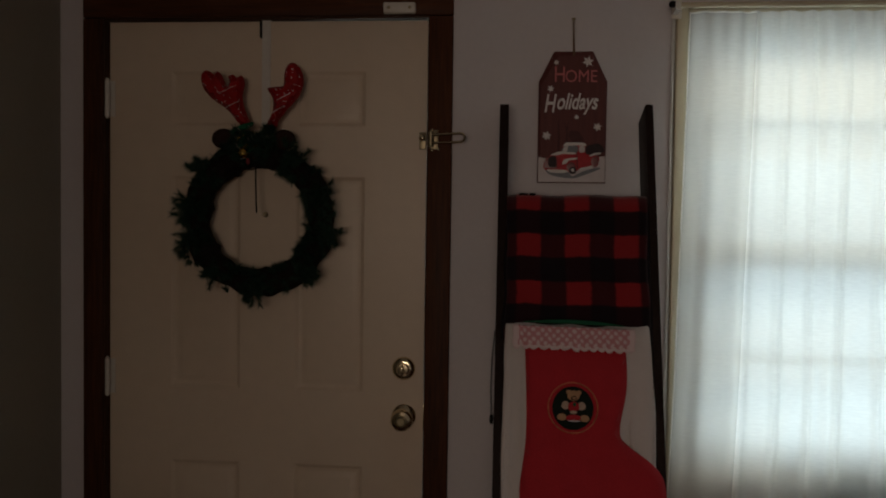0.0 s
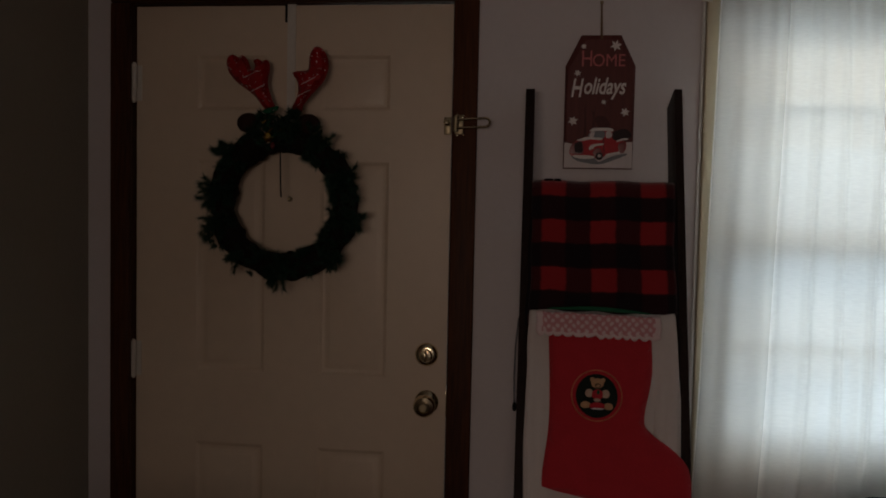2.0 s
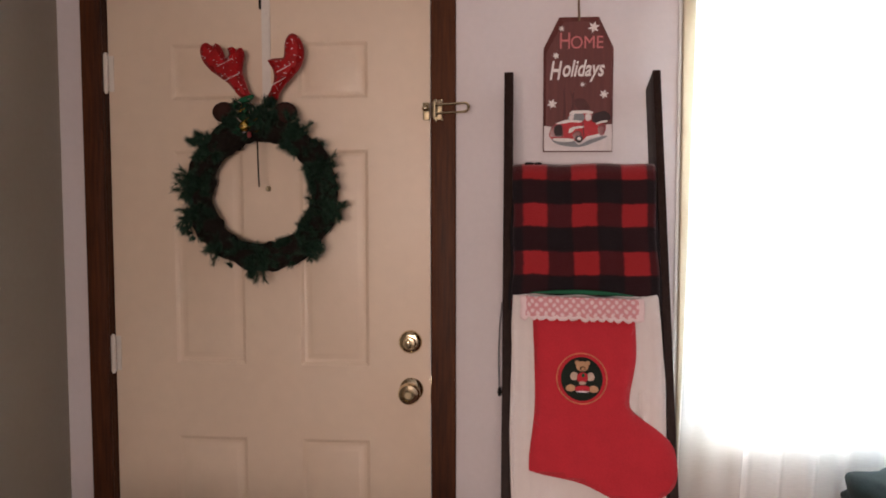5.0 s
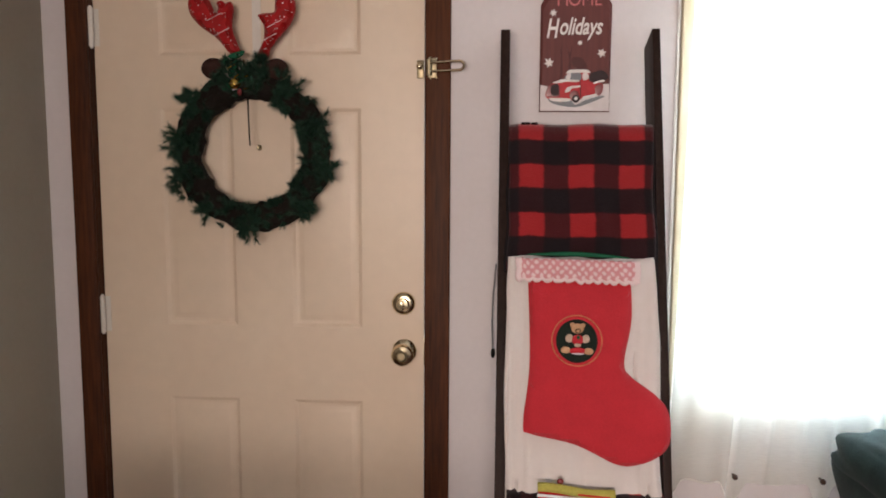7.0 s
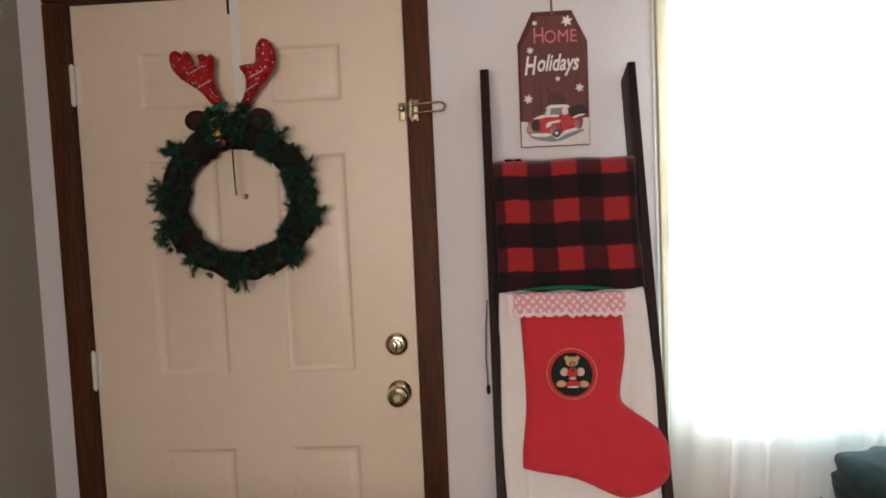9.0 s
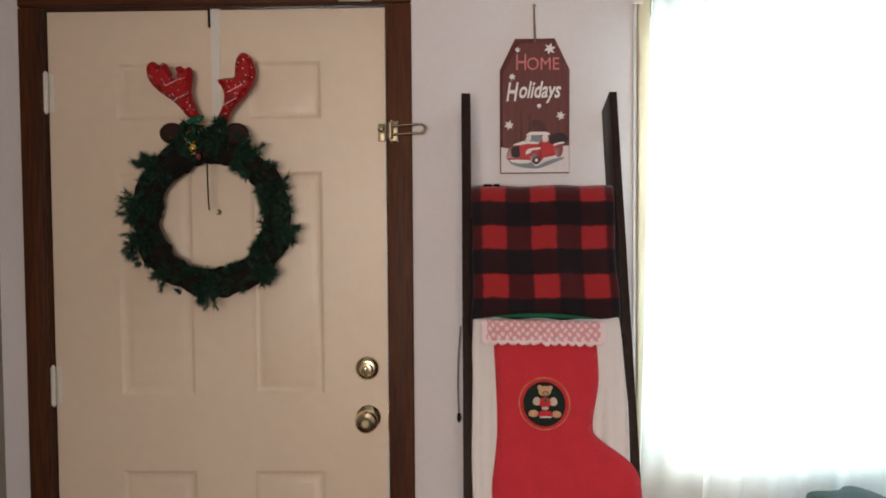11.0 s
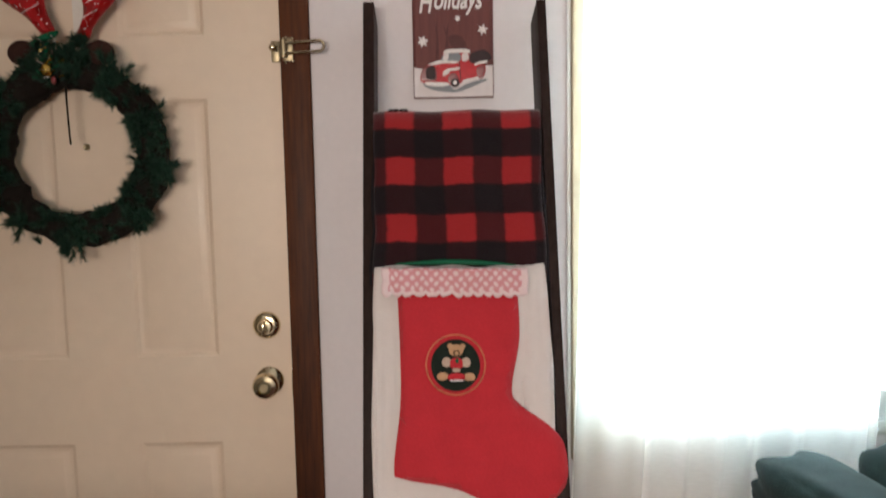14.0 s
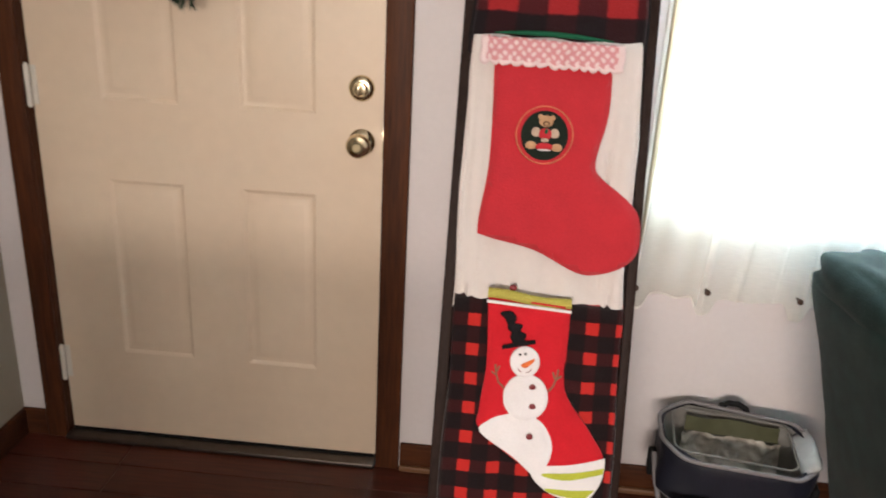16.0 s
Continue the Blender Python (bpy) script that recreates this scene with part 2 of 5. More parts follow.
EAR = material("brown_plush", (0.035, 0.016, 0.013), 0.95, vary=0.3, grain=200, bump=0.6)
GOLD = material("gold_bell", (0.72, 0.50, 0.12), 0.2, 1.0, vary=0.15, grain=80)
SIGN_WOOD = material("maroon_sign_paint", (0.155, 0.042, 0.038), 0.6, grain=10, stretch=(9, 1, 0.7), second=(0.100, 0.028, 0.027), bump=0.15)
SIGN_DARK = material("sign_dim_tree_paint", (0.085, 0.024, 0.024), 0.6, vary=0.25, grain=60, bump=0)
SIGN_SNOW = material("sign_snow_paint", (0.66, 0.60, 0.60), 0.6, vary=0.08, grain=70, bump=0.1)
SIGN_WHITE = material("sign_white_paint", (0.74, 0.70, 0.68), 0.6, vary=0.06, grain=80, bump=0)
SIGN_PINK = material("sign_red_lettering", (0.54, 0.15, 0.15), 0.6, vary=0.15, grain=80, bump=0)
TRUCK_RED = material("sign_truck_red", (0.42, 0.012, 0.020), 0.5, vary=0.2, grain=90, bump=0)
TRUCK_DARK = material("sign_truck_dark", (0.03, 0.015, 0.018), 0.6, vary=0.3, grain=90, bump=0)
TRUCK_GLASS = material("sign_truck_window", (0.20, 0.21, 0.23), 0.5, vary=0.2, grain=90, bump=0)
JUTE = material("jute_cord", (0.20, 0.13, 0.08), 0.95, vary=0.3, grain=300, bump=0.6)
TEAL = material("teal_upholstery", (0.0095, 0.0245, 0.0225), 0.90, vary=0.35, grain=30, bump=0.5, bump_scale=260, sheen=0.05)
NAVY = material("navy_nylon", (0.008, 0.009, 0.018), 0.6, vary=0.25, grain=300, bump=0.4)
GREY_NYLON = material("charcoal_nylon", (0.032, 0.030, 0.029), 0.6, vary=0.25, grain=300, bump=0.4)
PIPING = material("grey_piping", (0.19, 0.18, 0.19), 0.5, vary=0.1, grain=200)
LINING = material("silver_lining", (0.17, 0.165, 0.155), 0.5, vary=0.15, grain=30, bump=0.5, bump_scale=25, depth=0.01)
PALE_LINING = material("pale_lining_flap", (0.34, 0.34, 0.34), 0.4, vary=0.12, grain=30, bump=0.5, bump_scale=25, depth=0.01)
OLIVE = material("olive_mesh_pocket", (0.060, 0.062, 0.030), 0.7, vary=0.25, grain=30, bump=0.3)
CRUMPLE = material("crumpled_grey_plastic", (0.40, 0.37, 0.33), 0.25, vary=0.3, grain=18, bump=0.8, depth=0.01)
RED_BOX = material("red_gift_card", (0.40, 0.030, 0.018), 0.45, vary=0.2, grain=30)
CREAM_CARD = material("cream_card", (0.62, 0.56, 0.36), 0.6, vary=0.06, grain=60)
PIN = material("brown_pin", (0.055, 0.025, 0.015), 0.4, vary=0.2, grain=100)


def plank_material():
    m = material("dark_red_laminate", (0.085, 0.022, 0.012), 0.33, grain=12, stretch=(0.7, 9, 9), second=(0.032, 0.010, 0.007), bump=0.08)
    n, l = m.node_tree.nodes, m.node_tree.links
    b = n["Principled BSDF"]
    base = b.inputs["Base Color"].links[0].from_socket
    info = n.new("ShaderNodeObjectInfo")
    rng = n.new("ShaderNodeMapRange")
    rng.inputs["To Min"].default_value, rng.inputs["To Max"].default_value = 0.75, 1.3
    l.new(info.outputs["Random"], rng.inputs["Value"])
    sc = n.new("ShaderNodeVectorMath")
    sc.operation = "SCALE"
    l.new(base, sc.inputs[0])
    l.new(rng.outputs[0], sc.inputs["Scale"])
    l.new(sc.outputs[0], b.inputs["Base Color"])
    b.inputs["Specular IOR Level"].default_value = 0.3
    return m


PLANK = plank_material()


# ---- mesh helpers ----
def origin(ob):
    v = Vector()
    while ob:
        v += ob.location
        ob = ob.parent
    return v


def part(name, bm, mat, parent=None, label="", smooth=True, flat=35):
    """Links a bmesh, made in world metres, as one mesh object under a thing or a part."""
    base = origin(parent)
    if base.length:
        bmesh.ops.translate(bm, verts=bm.verts, vec=-base)
    bmesh.ops.recalc_face_normals(bm, faces=bm.faces)
    for f in bm.faces:
        f.smooth = smooth
    for e in bm.edges:
        if len(e.link_faces) == 2 and e.calc_face_angle(0) > radians(flat):
            e.smooth = False
    me = bpy.data.meshes.new(name)
    bm.to_mesh(me)
    bm.free()
    me.materials.append(mat)
    ob = new(name, me)
    if parent:
        ob.parent = parent
    if label:
        ob["label"] = label
    return ob


def thing(name, base, label, category, group="", kind=""):
    ob = new(name)
    ob.location = base
    ob.empty_display_size = 0.05
    return tagged(ob, label, category, group, kind)


def join(bm, other):
    me = bpy.data.meshes.new("scratch")
    other.to_mesh(me)
    other.free()
    bm.from_mesh(me)
    bpy.data.meshes.remove(me)
    return bm


def box(x0, x1, y0, y1, z0, z1, bevel=0.0, seg=2, turn=None):
    bm = bmesh.new()
    bmesh.ops.create_cube(bm, size=1)
    for v in bm.verts:
        v.co = Vector(((x0 + x1) / 2 + v.co.x * (x1 - x0), (y0 + y1) / 2 + v.co.y * (y1 - y0), (z0 + z1) / 2 + v.co.z * (z1 - z0)))
    if bevel:
        bmesh.ops.bevel(bm, geom=bm.edges[:], offset=bevel, segments=seg, profile=0.5, affect="EDGES")
    if turn:
        bmesh.ops.transform(bm, matrix=turn, verts=bm.verts)
    return bm


def boxes(*many):
    bm = bmesh.new()
    for b in many:
        join(bm, box(*b))
    return bm


def tube(points, radius, seg=10, closed=False, taper=None):
    """A round bar swept along points."""
    bm = bmesh.new()
    pts = [Vector(p) for p in points]
    n = len(pts)
    rings = []
    up = None
    for i, p in enumerate(pts):
        a = pts[(i - 1) % n] if closed or i else p
        b = pts[(i + 1) % n] if closed or i < n - 1 else p
        way = (b - a).normalized()
        if up is None:
            up = way.orthogonal().normalized()
        up = (up - way * up.dot(way)).normalized()
        side = way.cross(up)
        r = radius * (taper(i / max(1, n - 1)) if taper else 1)
        rings.append([bm.verts.new(p + (up * math.cos(k * math.tau / seg) + side * math.sin(k * math.tau / seg)) * r) for k in range(seg)])
    for i in range(n if closed else n - 1):
        r0, r1 = rings[i], rings[(i + 1) % n]
        for k in range(seg):
            bm.faces.new((r0[k], r0[(k + 1) % seg], r1[(k + 1) % seg], r1[k]))
    if not closed:
        bm.faces.new(rings[0][::-1])
        bm.faces.new(rings[-1])
    return bm


def lathe(profile, base, seg=28, axis="y"):
    """Turns (radius, distance) pairs round an axis that points out of the door (-y) or up (z)."""
    bm = bmesh.new()
    rings = []
    for r, d in profile:
        ring = []
        for k in range(seg):
            c, s = math.cos(k * math.tau / seg) * max(r, 1e-4), math.sin(k * math.tau / seg) * max(r, 1e-4)
            off = Vector((c, -d, s)) if axis == "y" else Vector((c, s, d))
            ring.append(bm.verts.new(Vector(base) + off))
        rings.append(ring)
    for r0, r1 in zip(rings, rings[1:]):
        for k in range(seg):
            bm.faces.new((r0[k], r0[(k + 1) % seg], r1[(k + 1) % seg], r1[k]))
    bm.faces.new(rings[0])
    bm.faces.new(rings[-1])
    return bm


def blob(centre, radii, seg=14):
    bm = bmesh.new()
    bmesh.ops.create_uvsphere(bm, u_segments=seg, v_segments=max(6, seg // 2), radius=1)
    for v in bm.verts:
        v.co = Vector([c + r * x for c, r, x in zip(centre, radii, v.co)])
    return bm


def curve_round(points, steps=5, corners=()):
    """A closed smooth line through points; those whose number is in corners stay sharp."""
    n, out = len(points), []
    for i in range(n):
        p0, p1, p2, p3 = (Vector(points[(i + k) % n]) for k in (-1, 0, 1, 2))
        t1 = Vector((0, 0)) if i in corners else (p2 - p0) * 0.5
        t2 = Vector((0, 0)) if (i + 1) % n in corners else (p3 - p1) * 0.5
        for s in range(steps):
            u = s / steps
            out.append(p1 * (2 * u**3 - 3 * u**2 + 1) + t1 * (u**3 - 2 * u**2 + u) + p2 * (3 * u**2 - 2 * u**3) + t2 * (u**3 - u**2))
    return out


def cutout(outline, depth_at, thick, soft=0.004, ripple=0.0):
    """A padded flat shape: outline in (x, z), its back at depth_at(z), thick towards the room, thinner within soft of its edge."""
    line = [Vector((p[0], p[1])) for p in outline]
    if sum(a.x * b.y - b.x * a.y for a, b in zip(line, line[1:] + line[:1])) < 0:
        line.reverse()
    n = len(line)
    ends = line[1:] + line[:1]
    area = abs(sum(a.x * b.y - b.x * a.y for a, b in zip(line, ends))) / 2
    step = max(0.003, min(0.013, math.sqrt(area) / 9))

    def rim(p):
        best = 1.0
        for a, b in zip(line, ends):
            d = b - a
            t = max(0.0, min(1.0, (p - a).dot(d) / max(d.length_squared, 1e-12)))
            best = min(best, (a + d * t - p).length)
        return best

    inner = []
    x0, x1, z0, z1 = min(p.x for p in line), max(p.x for p in line), min(p.y for p in line), max(p.y for p in line)
    for r in range(1, int((z1 - z0) / (step * 0.87)) + 1):
        for c in range(int((x1 - x0) / step) + 1):
            p = Vector((x0 + (c + 0.5 * (r % 2)) * step, z0 + r * step * 0.87))
            if inside(p, line) and rim(p) > step * 0.5:
                inner.append(p)
    co, _, faces, was, _, _ = delaunay_2d_cdt(line + inner, [(k, (k + 1) % n) for k in range(n)], [list(range(n))], 1, 1e-6)
    bm = bmesh.new()
    front, back, place = [], [], {}
    for k, p in enumerate(co):
        d = rim(p)
        lift = thick * (0.45 + 0.55 * math.sqrt(1 - (1 - min(1.0, d / soft)) ** 2))
        if ripple:
            lift += ripple * noise.noise(Vector((p.x * 14, p.y * 9, thick * 300))) * min(1.0, d / 0.02)
        front.append(bm.verts.new((p.x, depth_at(p.y) - lift, p.y)))
        back.append(bm.verts.new((p.x, depth_at(p.y), p.y)))
        for q in was[k]:
            if q < n:
                place[q] = k
    for f in faces:
        bm.faces.new([front[k] for k in f])
        bm.faces.new([back[k] for k in reversed(f)])
    for k in range(n):
        a, b = place.get(k), place.get((k + 1) % n)
        if a is not None and b is not None and a != b:
            bm.faces.new((back[a], back[b], front[b], front[a]))
    return bm


def inside(p, line):
    odd = False
    for a, b in zip(line, line[1:] + line[:1]):
        if (a.y > p.y) != (b.y > p.y) and p.x < (b.x - a.x) * (p.y - a.y) / (b.y - a.y) + a.x:
            odd = not odd
    return odd


def sheet(nu, nv, at, uv):
    """A grid of cloth: at(u, v) gives the place, uv(u, v) the weave's measure."""
    bm = bmesh.new()
    lay = bm.loops.layers.uv.new("UVMap")
    grid = [[bm.verts.new(at(i / nu, j / nv)) for i in range(nu + 1)] for j in range(nv + 1)]
    for j in range(nv):
        for i in range(nu):
            f = bm.faces.new((grid[j][i], grid[j][i + 1], grid[j + 1][i + 1], grid[j + 1][i]))
            for loop, (a, b) in zip(f.loops, ((i, j), (i + 1, j), (i + 1, j + 1), (i, j + 1))):
                loop[lay].uv = uv(a / nu, b / nv)
    return bm


def thicken(ob, metres, offset=0.0):
    mod = ob.modifiers.new("thickness", "SOLIDIFY")
    mod.thickness, mod.offset = metres, offset
    return ob


def lettering(name, body, x, z, y, size, mat, parent, shear=0.0, fat=0.0, squeeze=1.0):
    """Built-in font, centred at x with its base line at z, flat on a board that faces the room."""
    data = bpy.data.curves.new(name, "FONT")
    data.body, data.size, data.shear, data.offset, data.extrude = body, size, shear, fat, 0.0006
    data.align_x = "CENTER"
    text = new(name, data)
    me = bpy.data.meshes.new_from_object(text.evaluated_get(bpy.context.evaluated_depsgraph_get()))
    bpy.data.objects.remove(text)
    me.transform(Matrix.Translation((x, y, z)) @ pose(0, 0, 0, 90) @ Matrix.Diagonal((squeeze, 1, 1, 1)))
    me.transform(Matrix.Translation(-origin(parent)))
    me.materials.clear()
    me.materials.append(mat)
    ob = new(name, me)
    ob.parent = parent
    return ob


def wobble(x, y, z, scale=1.0):
    return noise.noise(Vector((x * scale, y * scale, z * scale)))


# ---- the room ----
WEST, EAST, SOUTH, TOP = -0.137, 4.2, -4.6, 2.44
D0, D1, DTOP = -0.020, 0.934, 2.068            # door opening
W0, W1, WS, WT = 1.612, 2.760, 0.800, 2.010    # window opening


def structure(name, bm, mat, label, category, smooth=False):
    return tagged(part(name, bm, mat, smooth=smooth), label, category, kind="structure")


structure("wall_north", boxes((WEST - 0.12, D0, 0, 0.14, 0, TOP), (D0, D1, 0, 0.14, DTOP, TOP), (D1, W0, 0, 0.14, 0, TOP),
                              (W0, W1, 0, 0.14, 0, WS), (W0, W1, 0, 0.14, WT, TOP), (W1, EAST + 0.12, 0, 0.14, 0, TOP)),
          WALL, "white painted wall with the entrance door and window", "wall")
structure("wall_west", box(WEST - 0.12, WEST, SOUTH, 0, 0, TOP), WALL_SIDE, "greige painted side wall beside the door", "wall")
structure("wall_east", box(EAST, EAST + 0.12, SOUTH, 0, 0, TOP), WALL, "plain white painted side wall", "wall")
structure("wall_south", boxes((WEST - 0.12, 0.0, SOUTH - 0.12, SOUTH, 0, TOP), (0.0, 1.6, SOUTH - 0.12, SOUTH, 0, 1.18), (0.0, 1.6, SOUTH - 0.12, SOUTH, 1.62, TOP),
                              (1.6, EAST + 0.12, SOUTH - 0.12, SOUTH, 0, TOP)), WALL, "plain white painted wall with a wide window", "wall")
# added out of view to shade the lower door; its gaps thin the shade
structure("wall_shade_slats", boxes((0.00, 0.19, -1.53, -1.43, 0, 0.87), (0.36, 0.54, -1.53, -1.43, 0, 0.87), (0.71, 0.87, -1.53, -1.43, 0, 0.87)), WALL_SIDE, "unseen half-height wall with two gaps, added to shade the lower door", "wall")
# added behind the camera to block back light from the door's left side
structure("wall_light_block", box(WEST, 0.45, -3.06, -2.96, 0, TOP), WALL_SIDE, "unseen full-height wall, added to dim the light on the door's left", "wall")
structure("ceiling", box(WEST - 0.12, EAST + 0.12, SOUTH - 0.12, 0.14, TOP, TOP + 0.1), CEIL, "flat off-white painted ceiling", "ceiling")
floor = structure("floor", box(WEST - 0.12, EAST + 0.12, SOUTH - 0.12, 0.14, -0.1, -0.006), DARK, "dark red-brown laminate plank floor", "floor")


def baseboard(name, x0, x1, y0, y1, along):
    b = structure(name, box(x0, x1, y0, y1, 0, 0.084, 0.004), STAIN_X, "dark stained wooden baseboard", "baseboard", smooth=True)
    if along == "x":
        part("shoe_moulding", box(x0, x1, y0 - 0.014, y0, 0, 0.018, 0.005, 3), SHOE, b, "lighter brown shoe moulding")
    return b


baseboard("baseboard_1", 0.990, EAST, -0.014, 0.0, "x")
baseboard("baseboard_2", WEST, -0.063, -0.014, 0.0, "x0")
baseboard("baseboard_3", WEST, WEST + 0.014, SOUTH, -0.014, "y")


# ---- the entrance door ----
def casing(name, x0, x1, z0, z1, level):
    b = box(x0, x1, -0.017, 0.0, z0, z1, 0.004, 3)
    return structure(name, b, STAIN_X if level else STAIN, "dark brown stained wooden door casing", "trim", smooth=True)


casing("trim_1", -0.062, -0.004, 0, 2.054, False)
casing("trim_2", 0.920, 0.987, 0, 2.054, False)
casing("trim_3", -0.062, 0.987, 2.056, 2.118, True)
structure("trim_4", boxes((D0, -0.004, 0.001, 0.139, 0, DTOP), (0.918, D1, 0.001, 0.139, 0, DTOP), (-0.004, 0.918, 0.001, 0.139, 2.054, DTOP)),
          STAIN, "dark brown stained wooden door jamb", "trim")
jamb = bpy.data.objects["trim_4"]
part("strike_plate", box(0.9155, 0.9178, 0.004, 0.030, 0.910, 0.985, 0.0008), BRASS, jamb, "brass strike plate")
structure("trim_5", box(-0.004, 0.918, -0.028, 0.12, 0.0, 0.014, 0.004), ALU, "dark metal door threshold", "threshold")


def panelled_door():
    door = thing("door_1", (0.457, 0.02, 0.018), "almond painted six-panel entrance door, closed", "door", kind="structure")
    xs = (0.0, 0.182, 0.386, 0.545, 0.742, 0.914)
    zs = (0.020, 0.283, 0.798, 1.008, 1.616, 1.757, 1.912, 2.050)
    y0 = 0.02
    bm = bmesh.new()
    for i in range(5):
        for j in range(7):
            if i in (1, 3) and j in (1, 3, 5):
                continue
            bm.faces.new([bm.verts.new((x, y0, z)) for x, z in ((xs[i], zs[j]), (xs[i + 1], zs[j]), (xs[i + 1], zs[j + 1]), (xs[i], zs[j + 1]))])
    bmesh.ops.remove_doubles(bm, verts=bm.verts, dist=1e-5)
    for a, b in (((0, 0), (1, 0)), ((0, 1), (1, 1)), ((0, 0), (0, 1)), ((1, 0), (1, 1))):
        pa = (xs[-1] if a[0] else xs[0], zs[-1] if a[1] else zs[0])
        pb = (xs[-1] if b[0] else xs[0], zs[-1] if b[1] else zs[0])
        bm.faces.new([bm.verts.new(p) for p in ((pa[0], y0, pa[1]), (pb[0], y0, pb[1]), (pb[0], y0 + 0.044, pb[1]), (pa[0], y0 + 0.044, pa[1]))])
    bm.faces.new([bm.verts.new(p) for p in ((xs[0], y0 + 0.044, zs[0]), (xs[0], y0 + 0.044, zs[-1]), (xs[-1], y0 + 0.044, zs[-1]), (xs[-1], y0 + 0.044, zs[0]))])
    slab = part("slab", bm, ALMOND, door, smooth=False)
    for i in (1, 3):
        for j in (1, 3, 5):
            bm = bmesh.new()
            rings = []
            for ins, dep in ((0, 0), (0.004, 0.0015), (0.010, 0.0060), (0.016, 0.0072), (0.021, 0.0066), (0.032, 0.0030), (0.036, 0.0024)):
                rings.append([bm.verts.new((x, y0 + dep, z)) for x, z in ((xs[i] + ins, zs[j] + ins), (xs[i + 1] - ins, zs[j] + ins),
                                                                          (xs[i + 1] - ins, zs[j + 1] - ins), (xs[i] + ins, zs[j + 1] - ins))])
            for r0, r1 in zip(rings, rings[1:]):
                for k in range(4):
                    bm.faces.new((r0[k], r0[(k + 1) % 4], r1[(k + 1) % 4], r1[k]))
            bm.faces.new(rings[-1])
            part("panel", bm, ALMOND, door, smooth=True, flat=25)
    part("door_sweep", box(0.004, 0.910, 0.014, 0.050, 0.0145, 0.020), DARK, door, "black rubber door sweep")
    # deadbolt
    bolt = part("deadbolt", lathe(((0.033, 0), (0.033, 0.004), (0.030, 0.010), (0.024, 0.014), (0.020, 0.015)), (0.858, 0.02, 1.081)), BRASS, door, "round polished brass deadbolt")
    part("bolt_face", lathe(((0.018, 0.014), (0.018, 0.024), (0.015, 0.028), (0.004, 0.029)), (0.858, 0.02, 1.081)), BRASS, bolt)
    part("thumb_turn", box(0.853, 0.863, -0.030, -0.008, 1.067, 1.095, 0.004, 3), BRASS, bolt)
    # knob
    knob = part("door_knob", lathe(((0.034, 0), (0.034, 0.004), (0.029, 0.010), (0.016, 0.014), (0.013, 0.024), (0.016, 0.031), (0.026, 0.037), (0.031, 0.047),
                                    (0.0305, 0.056), (0.026, 0.064), (0.017, 0.067), (0.0155, 0.063)), (0.860, 0.02, 0.946)), BRASS, door, "round polished brass door knob")
    part("turn_button", lathe(((0.0135, 0.062), (0.0135, 0.068), (0.010, 0.071), (0.003, 0.071)), (0.860, 0.02, 0.946)), OLD_BRASS, knob)
    part("peephole", lathe(((0.008, 0), (0.008, 0.003), (0.006, 0.006), (0.003, 0.005)), (0.458, 0.02, 1.508), 16), OLD_BRASS, door, "small metal peephole")
    for z in (1.833, 1.036, 0.240):
        h = part("hinge", join(tube([(-0.001, 0.006, z - 0.052), (-0.001, 0.006, z + 0.052)], 0.0075, 12), box(0.002, 0.016, 0.0165, 0.0195, z - 0.05, z + 0.05)), WHITE_METAL, door, "white painted hinge")
        for k in (-1, 1):
            part("pin_tip", blob((-0.001, 0.006, z + k * 0.054), (0.005, 0.005, 0.004), 10), WHITE_METAL, h)
    return door


panelled_door()

# white contact sensor on the head casing
sensor = thing("door_sensor", (0.840, -0.017, 2.058), "white plastic door contact sensor with two screws", "sensor")
part("sensor_body", box(0.797, 0.884, -0.034, -0.017, 2.058, 2.087, 0.003, 3), WHITE_METAL, sensor)
for x in (0.812, 0.869):
    part("screw", lathe(((0.0045, 0), (0.0045, 0.0015), (0.002, 0.002)), (x, -0.034, 2.072), 12), OLD_BRASS, sensor)


def door_guard():
    g = thing("door_guard", (0.93, -0.017, 1.718), "brass swing bar door guard, its loop swung open", "door guard")
    plate = part("door_plate", box(0.894, 0.9135, 0.015, 0.02, 1.694, 1.742, 0.002), OLD_BRASS, g)
    part("stud", tube([(0.905, 0.014, 1.722), (0.905, -0.020, 1.722)], 0.005, 10), OLD_BRASS, plate)
    part("stud_head", blob((0.905, -0.024, 1.722), (0.009, 0.007, 0.009), 12), BRASS, plate)
    frame_plate = part("frame_plate", box(0.927, 0.950, -0.020, -0.017, 1.692, 1.744, 0.0012), OLD_BRASS, g)
    part("knuckle", tube([(0.931, -0.030, 1.698), (0.931, -0.030, 1.738)], 0.008, 12), OLD_BRASS, frame_plate)
    for x, z in ((0.950, 1.741), (0.950, 1.691), (0.934, 1.744), (0.934, 1.689)):
        part("screw", blob((x, -0.0215, z), (0.003, 0.0015, 0.003), 8), BRASS, frame_plate)
    pts = [(0.935, -0.036, 1.729), (0.98, -0.040, 1.7315), (1.012, -0.043, 1.733)]
    pts += [(1.012 + 0.0115 * math.sin(a), -0.043, 1.7215 + 0.0115 * math.cos(a)) for a in np.linspace(0.3, math.pi - 0.3, 7)]
    pts += [(1.012, -0.043, 1.710), (0.98, -0.040, 1.7085), (0.935, -0.036, 1.707)]
    part("loop_bar", tube(pts, 0.0036, 10), BRASS, g)


door_guard()


